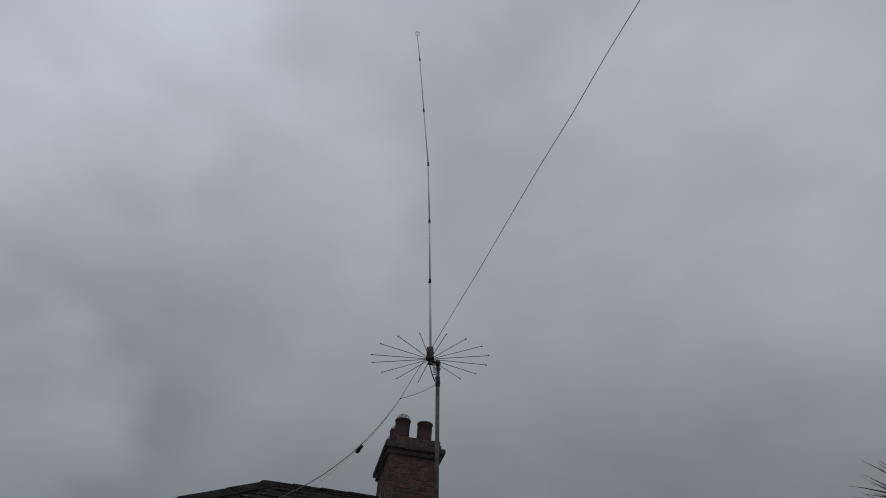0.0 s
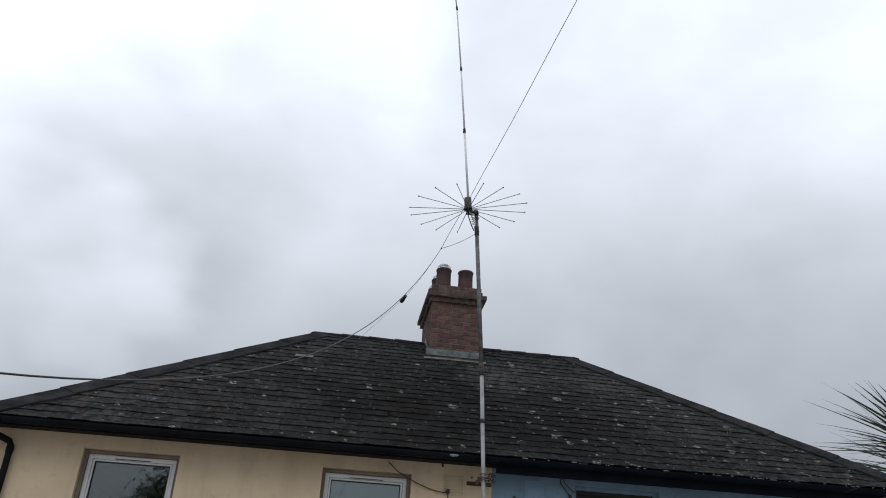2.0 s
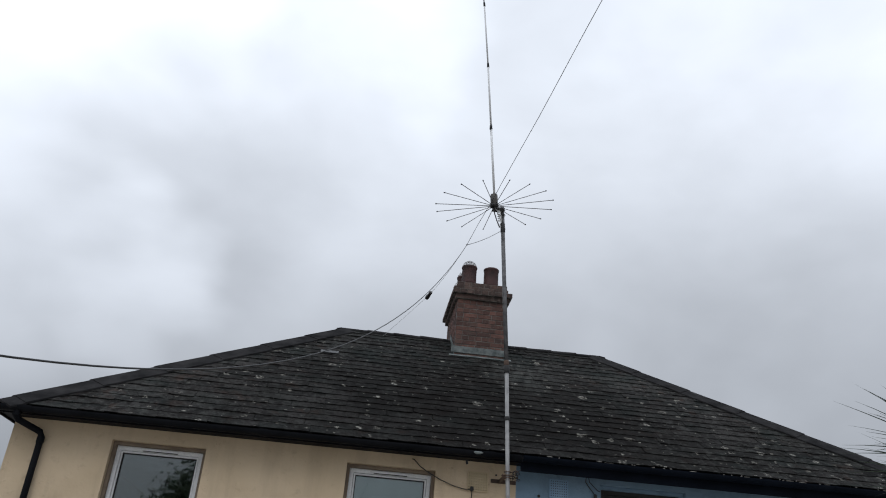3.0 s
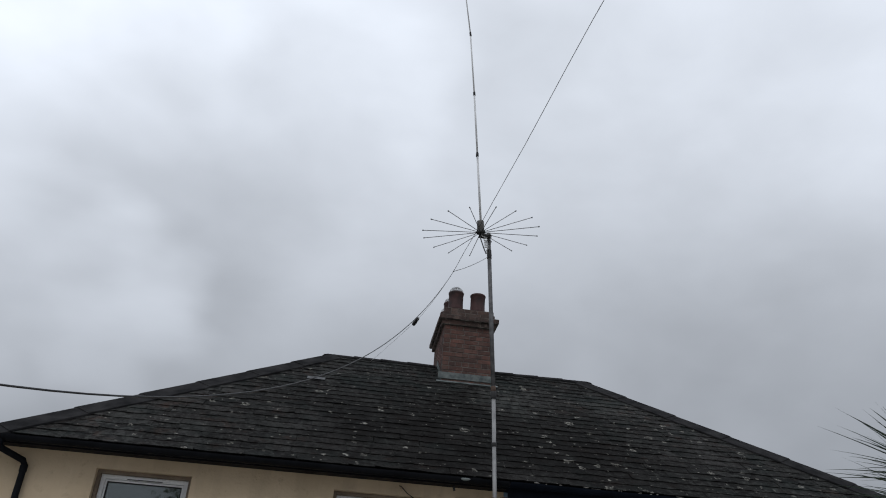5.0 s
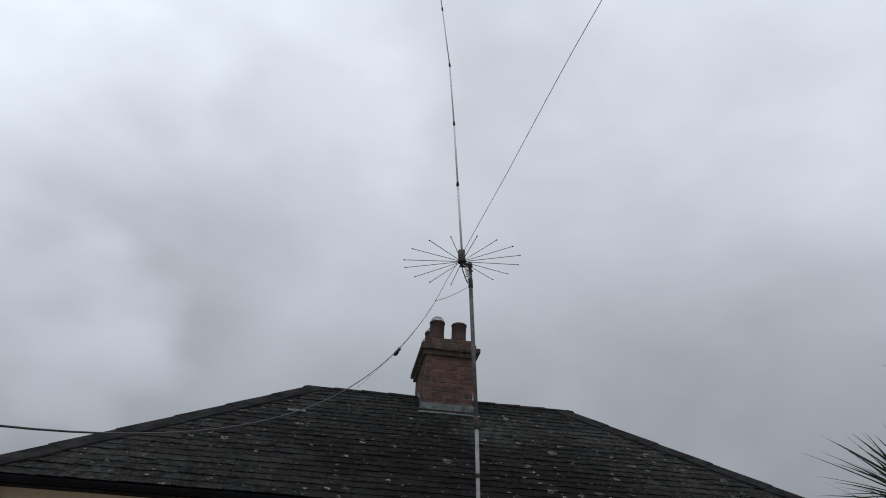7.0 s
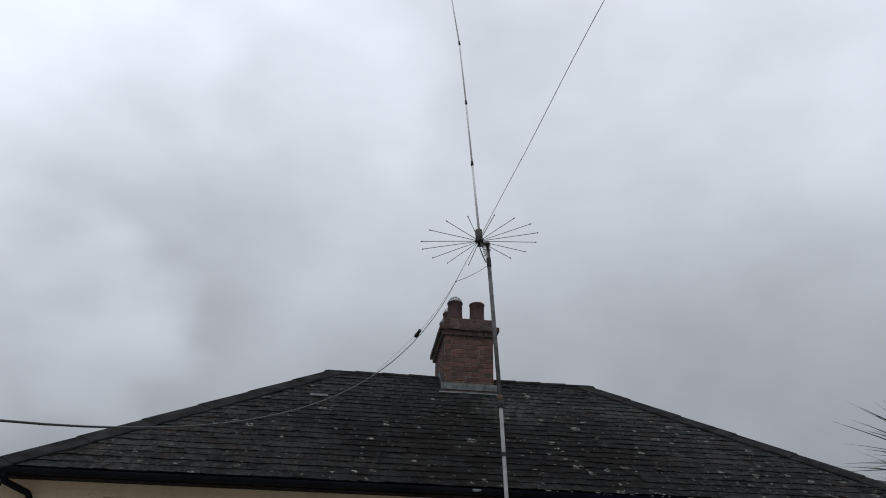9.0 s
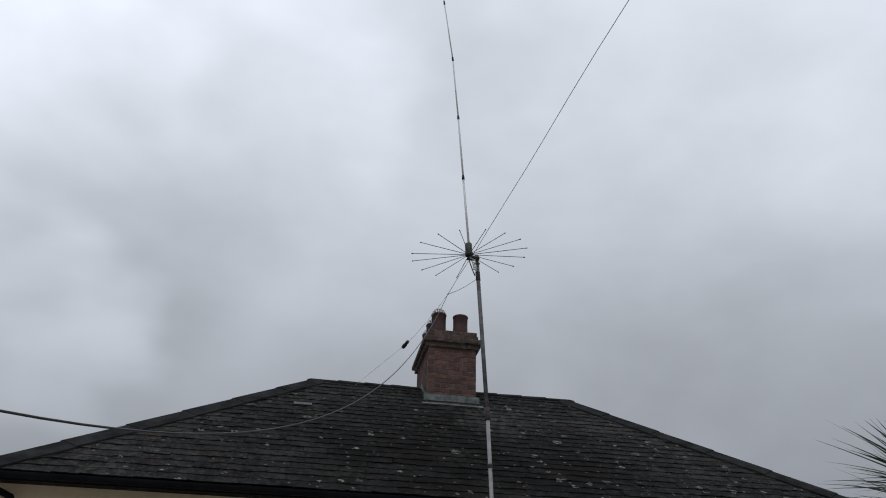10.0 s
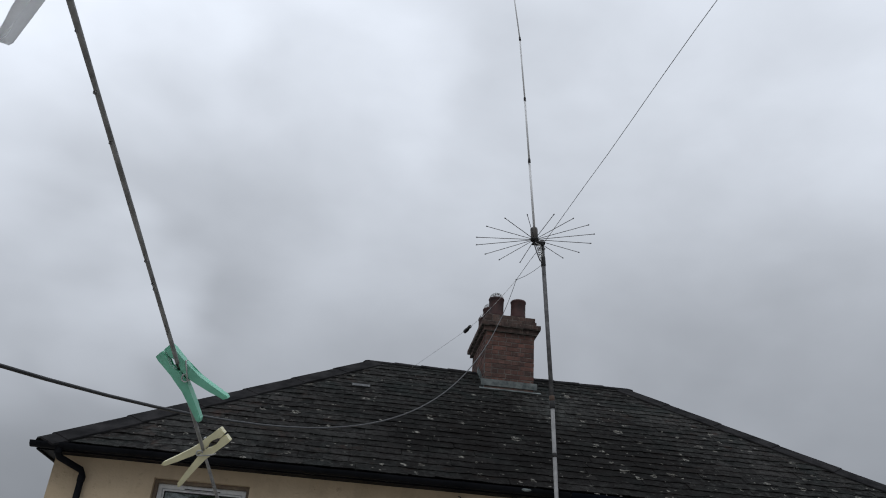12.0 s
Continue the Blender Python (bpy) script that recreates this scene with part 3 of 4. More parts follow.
# the end and rear slopes: plain courses
for side in ("left", "right", "back"):
    for k in range(COURSES):
        v0, v1 = k / COURSES, (k + 1) / COURSES
        if side == "back":
            p = [(CORNER_L + (RIDGE_L - CORNER_L) * v, BACK_Y + (RIDGE_Y - BACK_Y) * v, EAVE_Z + (RIDGE_Z - EAVE_Z) * v) for v in (v0, v1)]
            q = [(CORNER_R + (RIDGE_R - CORNER_R) * v, BACK_Y + (RIDGE_Y - BACK_Y) * v, EAVE_Z + (RIDGE_Z - EAVE_Z) * v) for v in (v0, v1)]
        else:
            cx, rx = (CORNER_L, RIDGE_L) if side == "left" else (CORNER_R, RIDGE_R)
            p = [(cx + (rx - cx) * v, EAVE_Y + (RIDGE_Y - EAVE_Y) * v, EAVE_Z + (RIDGE_Z - EAVE_Z) * v) for v in (v0, v1)]
            q = [(cx + (rx - cx) * v, BACK_Y + (RIDGE_Y - BACK_Y) * v, EAVE_Z + (RIDGE_Z - EAVE_Z) * v) for v in (v0, v1)]
        n = len(far_verts)
        top_lift, low_lift = 0.0, 0.016
        for lift in (-0.012, 0.0):
            far_verts.extend([(*p[0][:2], p[0][2] + low_lift + lift), (*q[0][:2], q[0][2] + low_lift + lift), (*q[1][:2], q[1][2] + top_lift + lift), (*p[1][:2], p[1][2] + top_lift + lift)])
        far_faces.extend(tuple(n + i for i in f) for f in BOXES)
me = bpy.data.meshes.new("slate_field")
me.from_pydata(far_verts, [], far_faces)
me.materials.append(SLATE_FAR)
o = new("slate_field", me)
o.parent = roof
tagged(o, "upper courses of dark weathered slates", "", "", "stuff")


def cap_run(a, b, wing_a, wing_b, joints, name, wide):
    """Angled capping pieces along a hip or ridge, each lapping the one below."""
    a, b = Vector(a), Vector(b)
    way = (b - a).normalized()
    total = (b - a).length
    for k, (s0, s1) in enumerate(zip(joints, joints[1:])):
        p, q = a + way * (total * s0 - (0.03 if k else 0.0)), a + way * total * s1
        bm = bmesh.new()
        lift = Vector((0, 0, 1))
        rows = []
        for e, h in ((p, 0.052 if k else 0.044), (q, 0.040)):
            out = [e + wing_a * wide + lift * h, e + wing_a * 0.03 + lift * (h + 0.004), e + wing_b * 0.03 + lift * (h + 0.004), e + wing_b * 0.15 + lift * h]
            rows.append([bm.verts.new(v) for v in out] + [bm.verts.new(v - lift * 0.02) for v in out])
        A, B = rows
        for i in range(3):
            bm.faces.new((A[i], A[i + 1], B[i + 1], B[i]))
            bm.faces.new((A[4 + i], B[4 + i], B[5 + i], A[5 + i]))
        for i in (0, 3):
            bm.faces.new((A[i], B[i], B[4 + i], A[4 + i]))
        for R in (A, B):
            for i in range(3):
                bm.faces.new((R[i], R[4 + i], R[5 + i], R[i + 1]))
        bmesh.ops.recalc_face_normals(bm, faces=bm.faces)
        o = part(name, bm, HIPCAP)
        o.parent = roof


HIP_JOINTS = (0.0, 0.035, 0.20, 0.36, 0.52, 0.685, 0.85, 1.0)
RIDGE_JOINTS = (0.0, 0.25, 0.5, 0.75, 1.0)
for cx, rx, s in ((CORNER_L, RIDGE_L, 1), (CORNER_R, RIDGE_R, -1)):
    hip = Vector((rx - cx, RIDGE_Y - EAVE_Y, RIDGE_Z - EAVE_Z)).normalized()
    in_front = (Vector((s, 0, 0)) - hip * hip.x * s).normalized()
    end_up = Vector((rx - cx, 0, RIDGE_Z - EAVE_Z)).normalized()
    in_end = Vector((0, 1, 0)) - hip * hip.y
    in_end.normalize()
    cap_run((cx, EAVE_Y, EAVE_Z), (rx, RIDGE_Y, RIDGE_Z), in_front, in_end, HIP_JOINTS, "hip_cap", 0.27)
    hip_b = Vector((rx - cx, RIDGE_Y - BACK_Y, RIDGE_Z - EAVE_Z)).normalized()
    cap_run((cx, BACK_Y, EAVE_Z), (rx, RIDGE_Y, RIDGE_Z), (Vector((s, 0, 0)) - hip_b * hip_b.x * s).normalized(), (Vector((0, -1, 0)) + hip_b * hip_b.y).normalized(), HIP_JOINTS, "hip_cap", 0.15)
cap_run((RIDGE_L, RIDGE_Y, RIDGE_Z), (-0.31, RIDGE_Y, RIDGE_Z), -UP, Vector((0, UP.y, -UP.z)), RIDGE_JOINTS, "ridge_cap", 0.10)
cap_run((RIDGE_R, RIDGE_Y, RIDGE_Z), (0.55, RIDGE_Y, RIDGE_Z), -UP, Vector((0, UP.y, -UP.z)), RIDGE_JOINTS, "ridge_cap", 0.10)

# a pale strip of lead set into the slates
PALE = plain("pale_lead", (0.07, 0.073, 0.076), (0.19, 0.195, 0.20), 0.8, 0.0, scale=14.0, shine=0.1)
bm = boxed((-0.13, 0, 0), (0.13, 0.10, 0.005), 0.002)
o = part("lead_strip", bm, PALE, None, "pale replacement strip among the slates")
o.matrix_world = Matrix.Translation(Vector((-2.151, 2.06, 6.235)) + OUT * 0.027) @ Matrix(((1, 0, 0), (0, UP.y, OUT.y), (0, UP.z, OUT.z))).to_4x4()
mw = o.matrix_world.copy()
o.parent = roof
o.matrix_parent_inverse = Matrix.Identity(4)
o.matrix_basis = mw

# ---- chimney ----
CH_L, CH_R, CH_F, CH_B = -0.268, 0.522, 2.563, 3.82
CH_LOW, CH_COURSE = 6.50, 0.0762
chimney = under(house, part("chimney", boxed((CH_L + 0.005, CH_F + 0.005, 6.3), (CH_R - 0.005, CH_B - 0.012, 7.78)), MORTAR, None, "red brick chimney stack with corbelled top"))


def child(name, bm, m, label="", smooth=False):
    o = part(name, bm, m, None, label, smooth)
    o.parent = chimney
    return o


brick_mesh = {}


def brick(length, place, turn, m):
    key = (round(length, 4), m.name)
    if key not in brick_mesh:
        bm = boxed((-length / 2, 0, 0), (length / 2, 0.10, 0.0645), 0.003)
        me = bpy.data.meshes.new("brick")
        bm.to_mesh(me)
        bm.free()
        me.materials.append(m)
        brick_mesh[key] = me
    o = new("brick", brick_mesh[key])
    o.parent = chimney
    o.matrix_basis = Matrix.Translation(place) @ Matrix.Rotation(turn, 4, "Z") @ Matrix.Rotation(rng.gauss(0, 0.008), 4, "Z") @ Matrix.Rotation(rng.gauss(0, 0.006), 4, "Y")


def brick_face(a, b, turn, z, odd, m):
    """One course along a face from a to b: stretchers with a half brick at alternate ends."""
    a, b = Vector(a), Vector(b)
    way = (b - a).normalized()
    total = (b - a).length
    joint = rng.uniform(0.006, 0.012)
    n = max(1, round(total / (0.225 if odd else 0.1125) - 0.5))
    unit = total / (n + 0.5)
    s = 0.0
    lengths = [unit / 2] + [unit] * n if odd else [unit] * n + [unit / 2]
    for w in lengths:
        p = a + way * (s + w / 2)
        s += w
        brick(round(w - joint, 4), (p.x, p.y, z + rng.uniform(-0.003, 0.003)), turn, m)


def brick_ring(grow, z, odd, m=None):
    m = m or BRICK
    l, r, f, b = CH_L - grow, CH_R + grow, CH_F - grow, CH_B + grow
    brick_face((l, f, 0), (r, f, 0), 0.0, z, odd, m)
    brick_face((l, b, 0), (l, f + 0.105, 0), -math.pi / 2, z, not odd, m)
    brick_face((r, f + 0.105, 0), (r, b, 0), math.pi / 2, z, not odd, m)


for k in range(14):
    brick_ring(0.0, CH_LOW + k * CH_COURSE, k % 2 == 0)
top = CH_LOW + 14 * CH_COURSE
for k, grow in enumerate((0.045, 0.090, 0.030, 0.012)):
    brick_ring(grow, top + k * CH_COURSE, k % 2 == 0, SOOTY)
    if grow:
        child("corbel_bed", boxed((CH_L - grow + 0.006, CH_F - grow + 0.006, top + k * CH_COURSE - 0.006), (CH_R + grow - 0.006, CH_B + grow - 0.012, top + (k + 1) * CH_COURSE - 0.006)), MORTAR)
CH_TOP = top + 4 * CH_COURSE
child("back_face", boxed((CH_L, CH_B - 0.01, 6.4), (CH_R, CH_B + 0.002, CH_TOP - 0.02)), BRICK)
bm = bmesh.new()
a = [bm.verts.new((x, y, CH_TOP - 0.012)) for x, y in ((CH_L + 0.01, CH_F + 0.01), (CH_R - 0.01, CH_F + 0.01), (CH_R - 0.01, CH_B - 0.01), (CH_L + 0.01, CH_B - 0.01))]
b = [bm.verts.new((x, y, CH_TOP + 0.06)) for x, y in ((CH_L + 0.10, CH_F + 0.22), (CH_R - 0.10, CH_F + 0.22), (CH_R - 0.10, CH_B - 0.13), (CH_L + 0.10, CH_B - 0.13))]
for k in range(4):
    bm.faces.new((a[k], a[(k + 1) % 4], b[(k + 1) % 4], b[k]))
bm.faces.new(b)
bm.faces.new(a[::-1])
child("flaunching", bm, SURROUND, "dark sooty mortar flaunching")

# lead flashing: front apron and stepped sides
FLASH_Z = 6.675
bm = boxed((CH_L - 0.05, CH_F - 0.012, FLASH_Z - 0.02), (CH_R + 0.05, CH_F - 0.004, FLASH_Z + 0.085), 0.002)
child("flashing", bm, LEAD, "grey lead apron flashing")
bm = bmesh.new()
p0 = Vector((0, CH_F - 0.008, FLASH_Z + 0.0))
pts = []
for x in (CH_L - 0.08, CH_R + 0.10):
    for d in (0.0, 0.07):
        pts.append(Vector((x, 0, 0)) + Vector((0, CH_F - 0.012, 0)) + Vector((0, -UP.y, -UP.z)) * d)
zf = EAVE_Z + (CH_F - 0.012 - EAVE_Y) / (RIDGE_Y - EAVE_Y) * (RIDGE_Z - EAVE_Z)
vs = [bm.verts.new(p + Vector((0, 0, zf)) + OUT * 0.034) for p in pts] + [bm.verts.new(p + Vector((0, 0, zf)) + OUT * 0.028) for p in pts]
for f in ((0, 1, 3, 2), (4, 6, 7, 5), (0, 4, 5, 1), (2, 3, 7, 6), (1, 5, 7, 3), (0, 2, 6, 4)):
    bm.faces.new([vs[i] for i in f])
bmesh.ops.recalc_face_normals(bm, faces=bm.faces)
child("flashing", bm, LEAD, "grey lead apron dressed over the slates")
for x0, x1 in ((CH_L - 0.008, CH_L - 0.002), (CH_R + 0.002, CH_R + 0.008)):
    for k in range(6):
        y0 = CH_F - 0.01 + k * 0.11
        zr = EAVE_Z + (y0 - EAVE_Y) / (RIDGE_Y - EAVE_Y) * (RIDGE_Z - EAVE_Z)
        child("step_flashing", boxed((x0, y0, zr - 0.06), (x1, y0 + 0.125, zr + 0.16), 0.001), LEAD)

# pots and wire guards
POT_PROFILE = [(0.0, -0.06), (0.130, -0.06), (0.125, 0.02), (0.121, 0.12), (0.122, 0.275), (0.129, 0.282), (0.131, 0.288), (0.131, 0.303), (0.126, 0.311), (0.108, 0.309), (0.09, 0.10), (0.0, 0.10)]
for k, (x, y, guard, h) in enumerate(((-0.075, 2.80, True, 0.0), (0.295, 2.80, False, -0.005), (-0.10, 3.20, True, -0.02), (-0.11, 3.58, True, -0.04))):
    base = (x, y, 7.935 + h)
    bm = turned(bmesh.new(), POT_PROFILE, base, 28)
    child("chimney_pot", bm, CLAY, "terracotta chimney pot with a rolled rim", True)
    if guard:
        bm = bmesh.new()
        r = 0.118
        for m in range(24):
            a = 2 * math.pi * m / 24
            sweep(bm, [(x + r * math.cos(a) * math.cos(e), y + r * math.sin(a) * math.cos(e), base[2] + 0.308 + 0.112 * math.sin(e)) for e in (math.pi / 2 * j / 6 * 0.98 for j in range(7))], 0.0046, 4, False)
        for j in range(1, 5):
            e = math.pi / 2 * j / 5.2
            ring = [(x + r * math.cos(a) * math.cos(e), y + r * math.sin(a) * math.cos(e), base[2] + 0.308 + 0.112 * math.sin(e)) for a in (2 * math.pi * i / 20 for i in range(21))]
            sweep(bm, ring, 0.0036, 4, False)
        child("bird_guard", bm, WIREMESH, "domed galvanised wire bird guard", True)

# ---- fittings on the front wall ----
VENT = plain("vent_plastic_cream", (0.52, 0.41, 0.25), (0.60, 0.48, 0.30), 0.6)
VENT_BLUE = plain("vent_plastic_blue", (0.20, 0.33, 0.48), (0.25, 0.38, 0.52), 0.6)


def air_vent(x0, z0, w, h, m, y, label):
    """A louvred plate with rows of square holes, as ribs in front of a dark back."""
    v = base_of("air_vent", (x0, y, z0), label, "vent")
    # black sheet stands in for the shade inside the vent
    back = part("backing", boxed((0.008, -0.006, 0.008), (w - 0.008, -0.002, h - 0.008)), RUBBER, v, "black sheet standing for the shade behind the grille")
    nx, nz = 8, 7
    px, pz = w / nx, h / nz
    for k in range(nx + 1):
        part("rib", boxed((k * px - px * 0.28, -0.014, 0), (k * px + px * 0.28, -0.0065, h)), m, v)
    for k in range(nz + 1):
        part("rib", boxed((-px * 0.28, -0.0145, k * pz - pz * 0.28), (w + px * 0.28, -0.007, k * pz + pz * 0.28)), m, v)
    return v


air_vent(-0.300, 4.150, 0.225, 0.205, VENT, 0.0, "cream plastic air vent grille set in the rendered wall")
air_vent(0.650, 4.165, 0.205, 0.190, VENT_BLUE, 0.002, "blue painted air vent grille set in the rendered wall")

# small round holes and fixings left in the render
for x, y, z, r in ((0.02, 0.0, 4.345, 0.011), (0.52, 0.002, 4.16, 0.016), (0.45, 0.002, 4.05, 0.012)):
    bm = bmesh.new()
    sweep(bm, [(x, y + 0.002, z), (x, y - 0.012, z)], r, 10)
    tagged(part("wall_plug", bm, RUBBER), "dark plug sunk in the rendered wall", "plug", "wall plugs")

# telephone cable looping over the cream wall to a small junction box
bm = bmesh.new()
loop = [(-0.95, -0.012, 4.435), (-0.93, -0.02, 4.43), (-0.86, -0.03, 4.36), (-0.76, -0.03, 4.30), (-0.62, -0.025, 4.235), (-0.48, -0.02, 4.185), (-0.36, -0.02, 4.158), (-0.30, -0.02, 4.152), (-0.265, -0.02, 4.16), (-0.25, -0.02, 4.13), (-0.255, -0.015, 4.02), (-0.25, -0.012, 3.6), (-0.25, -0.012, 3.2)]
sweep(bm, loop, 0.0055, 6)
cable = part("wall_cable", bm, RUBBER, None, "", True)
tagged(cable, "thin dark cable looped across the cream wall", "cable")
bm = boxed((-0.275, -0.045, 4.14), (-0.235, -0.016, 4.19), 0.006)
part("cable_gland", bm, RUBBER, cable, "small black cable junction")

bm = bmesh.new()
sweep(bm, [(1.00, -0.24, 4.43), (1.03, -0.16, 4.40), (1.06, -0.03, 4.36), (1.10, -0.02, 4.31), (1.16, -0.02, 4.24), (1.17, -0.015, 4.18), (1.17, -0.012, 3.4)], 0.006, 6)
sweep(bm, [(1.03, -0.22, 4.43), (1.10, -0.05, 4.36), (1.20, -0.02, 4.28), (1.235, -0.015, 4.27)], 0.005, 6)
drop = tagged(part("wall_cable", bm, RUBBER, None, "", True), "black cables dropping from the eaves over the blue wall", "cable")
part("cable_clip", boxed((1.155, -0.04, 4.17), (1.19, -0.014, 4.235), 0.006), RUBBER, drop)

# a pale splash of old sealant and a bracket on the fascia
bm = bmesh.new()
bmesh.ops.create_icosphere(bm, subdivisions=2, radius=1.0)
for v in bm.verts:
    n = noise.noise(v.co * 2.3) * 0.35
    v.co = Vector((v.co.x * 0.055 * (1 + n), v.co.y * 0.006, v.co.z * 0.018 * (1 + 3 * n)))
bmesh.ops.translate(bm, vec=(-0.25, -0.360, 4.505), verts=bm.verts)
tagged(part("sealant_patch", bm, LEAD, None, "", True), "pale smear of old sealant on the black gutter", "sealant")
bm = bmesh.new()
sweep(bm, [(-0.36, -0.25, 4.43), (-0.36, -0.27, 4.40), (-0.355, -0.27, 4.385)], 0.014, 8)
tagged(part("fascia_hook", bm, RUBBER, None, "", True), "small dark hook under the fascia board", "hook")

# pale broken mortar along the slate edge above the blue wall
crumb = random.Random(17)
bm = bmesh.new()
x = 0.5
while x < 5.5:
    x += crumb.expovariate(12.0) + 0.01
    if crumb.random() < 0.35 - 0.06 * x:
        continue
    w = crumb.uniform(0.006, 0.018) if crumb.random() < 0.75 else crumb.uniform(0.03, 0.07)
    made = bmesh.ops.create_icosphere(bm, subdivisions=1, radius=1.0)
    c = Vector((x, -0.272 - crumb.uniform(0, 0.008), 4.553 + crumb.uniform(-0.010, 0.004)))
    for v in made["verts"]:
        n = 1 + 0.5 * noise.noise(v.co * 1.7 + c * 9)
        v.co = c + Vector((v.co.x * w * n, v.co.y * 0.008, v.co.z * 0.008 * n))
CRUMB = plain("pale_mortar", (0.20, 0.19, 0.17), (0.34, 0.32, 0.29), 0.9, scale=20.0, grain=90.0)
o = under(house, part("mortar_crumbs", bm, CRUMB, None, "pale broken mortar along the slate edge"))
tagged(o, "", "", "", "stuff")

# ---- mast on the front wall ----
MAST_Y = -0.472
mast_x = lambda z: 0.0115 - (0.0635 if z > 5.44 else 0.044) * (z - 5.44)
mast = base_of("aerial_mast", (0.07, MAST_Y, 3.0), "tall two-part metal aerial mast clamped to the front wall", "mast")


def on_mast(name, bm, m, label="", smooth=True):
    return under(mast, part(name, bm, m, None, label, smooth))


def mast_at(z):
    return (mast_x(z), MAST_Y, z)


bm = bmesh.new()
sweep(bm, [mast_at(z) for z in (2.4, 4.0, 5.44)], 0.0225, 16)
on_mast("lower_pole", bm, ALLOY, "pale bare aluminium lower pole")
bm = bmesh.new()
sweep(bm, [mast_at(z) for z in (5.42, 6.4, 7.59)], 0.0255, 16)
on_mast("upper_pole", bm, GALV, "dull grey galvanised upper pole")
for z0, z1, r, m in ((5.415, 5.50, 0.033, RUBBER), (4.862, 4.908, 0.028, RUBBER), (7.22, 7.35, 0.0295, RUBBER), (5.50, 5.56, 0.031, RUST)):
    bm = bmesh.new()
    sweep(bm, [mast_at(z0), mast_at(z0 + 0.006), mast_at(z1 - 0.006), mast_at(z1)], [r - 0.003, r, r, r - 0.003], 16)
    on_mast("clamp_band", bm, m, "black tape band")
on_mast("wall_bracket", boxed((-0.04, -0.012, 4.255), (0.25, -0.001, 4.30), 0.003), RUST, "rusty steel wall bracket", False)
on_mast("stand_off", box(boxed((0.045, MAST_Y + 0.02, 4.262), (0.075, -0.0125, 4.292), 0.003), (0.0, MAST_Y - 0.035, 4.258), (0.12, MAST_Y + 0.035, 4.268)), RUST, "rusty steel stand-off arm", False)
for z in (4.235, 4.30):
    bm = bmesh.new()
    ring = [(mast_x(z) + 0.036 * math.cos(a), MAST_Y + 0.036 * math.sin(a), z) for a in (math.pi * 2 * k / 16 for k in range(17))]
    sweep(bm, ring, 0.005, 6, False)
    sweep(bm, [(mast_x(z) + 0.034, MAST_Y - 0.01, z), (mast_x(z) + 0.11, MAST_Y - 0.015, z + 0.012)], 0.005, 6)
    sweep(bm, [(mast_x(z) + 0.10, MAST_Y - 0.03, z + 0.012), (mast_x(z) + 0.10, MAST_Y + 0.03, z + 0.012)], 0.011, 6)
    on_mast("u_bolt", bm, RUST, "rusty u-bolt with wing nut")
bm = bmesh.new()
knot = random.Random(3)
for k in range(5):
    c = Vector((mast_x(4.27) + 0.07, MAST_Y - 0.03, 4.26))
    sweep(bm, [c + Vector((knot.uniform(-0.03, 0.07), knot.uniform(-0.03, 0.02), knot.uniform(-0.06, 0.07))) for _ in range(6)], 0.004, 5)
on_mast("tied_cable", bm, RUBBER, "tangle of spare black cable")

# ---- vertical aerial with ground radials ----
aerial = base_of("vertical_aerial", (-0.245, -0.546, 7.56), "slim vertical whip aerial with sixteen radial rods on a mast", "aerial")
SPINE = [Vector(p) for p in ((-0.248, -0.563, 7.70), (-0.352, -0.671, 8.654), (-0.454, -0.783, 9.570), (-0.578, -0.948, 10.476), (-0.750, -1.119, 11.374), (-0.923, -1.305, 12.268), (-1.025, -1.440, 12.674))]


def on_aerial(name, bm, m, label="", smooth=True):
    return under(aerial, part(name, bm, m, None, label, smooth))


radii = (0.0150, 0.0128, 0.0108, 0.0090, 0.0074, 0.0058)
for k in range(6):
    a, b = SPINE[k], SPINE[k + 1]
    way = (b - a).normalized()
    bm = bmesh.new()
    sweep(bm, [a, b], radii[k], 10)
    on_aerial("whip_section", bm, FIBRE)
    if k:
        bm = bmesh.new()
        r = radii[k] + 0.006
        sweep(bm, [a - way * 0.045, a - way * 0.037, a + way * 0.017, a + way * 0.025], [r - 0.005, r, r * 0.9, r - 0.006], 10)
        if k == 1:
            sweep(bm, [a + Vector((-0.012, -0.016, -0.055)), a + Vector((-0.012, -0.016, 0.005))], 0.009, 8)
        on_aerial("joint_sleeve", bm, RUBBER, "black taped joint")
tip = SPINE[-1]
bm = bmesh.new()
angles = [2 * math.pi * k / 16 for k in range(17)]
sweep(bm, [tip + Vector((0.032 * math.cos(a), 0.032 * math.sin(a), 0.004)) for a in angles], 0.003, 6, False)
sweep(bm, [tip + Vector((0.032 * math.cos(a), 0, 0.034 + 0.032 * math.sin(a))) for a in angles], 0.003, 6, False)
on_aerial("corona_ring", bm, FIBRE, "small wire ring at the tip")

LEAN = Vector((-0.085, -0.072, 1.0)).normalized()
FOOT = Vector((-0.240, -0.549, 7.56))
bm = bmesh.new()
sweep(bm, [FOOT, FOOT + LEAN * 0.012, FOOT + LEAN * 0.132, FOOT + LEAN * 0.142, FOOT + LEAN * 0.15], [0.04, 0.046, 0.046, 0.042, 0.02], 20)
on_aerial("loading_coil", bm, DARKFRAME, "grey-brown matching coil housing")
bm = bmesh.new()
sweep(bm, [FOOT - LEAN * 0.035, FOOT - LEAN * 0.03, FOOT + LEAN * 0.004], [0.03, 0.05, 0.054], 20)
on_aerial("radial_hub", bm, RUBBER, "black radial hub")
side = Vector((1, 0, 0)) - LEAN * LEAN.x
side.normalize()
fore = LEAN.cross(side)
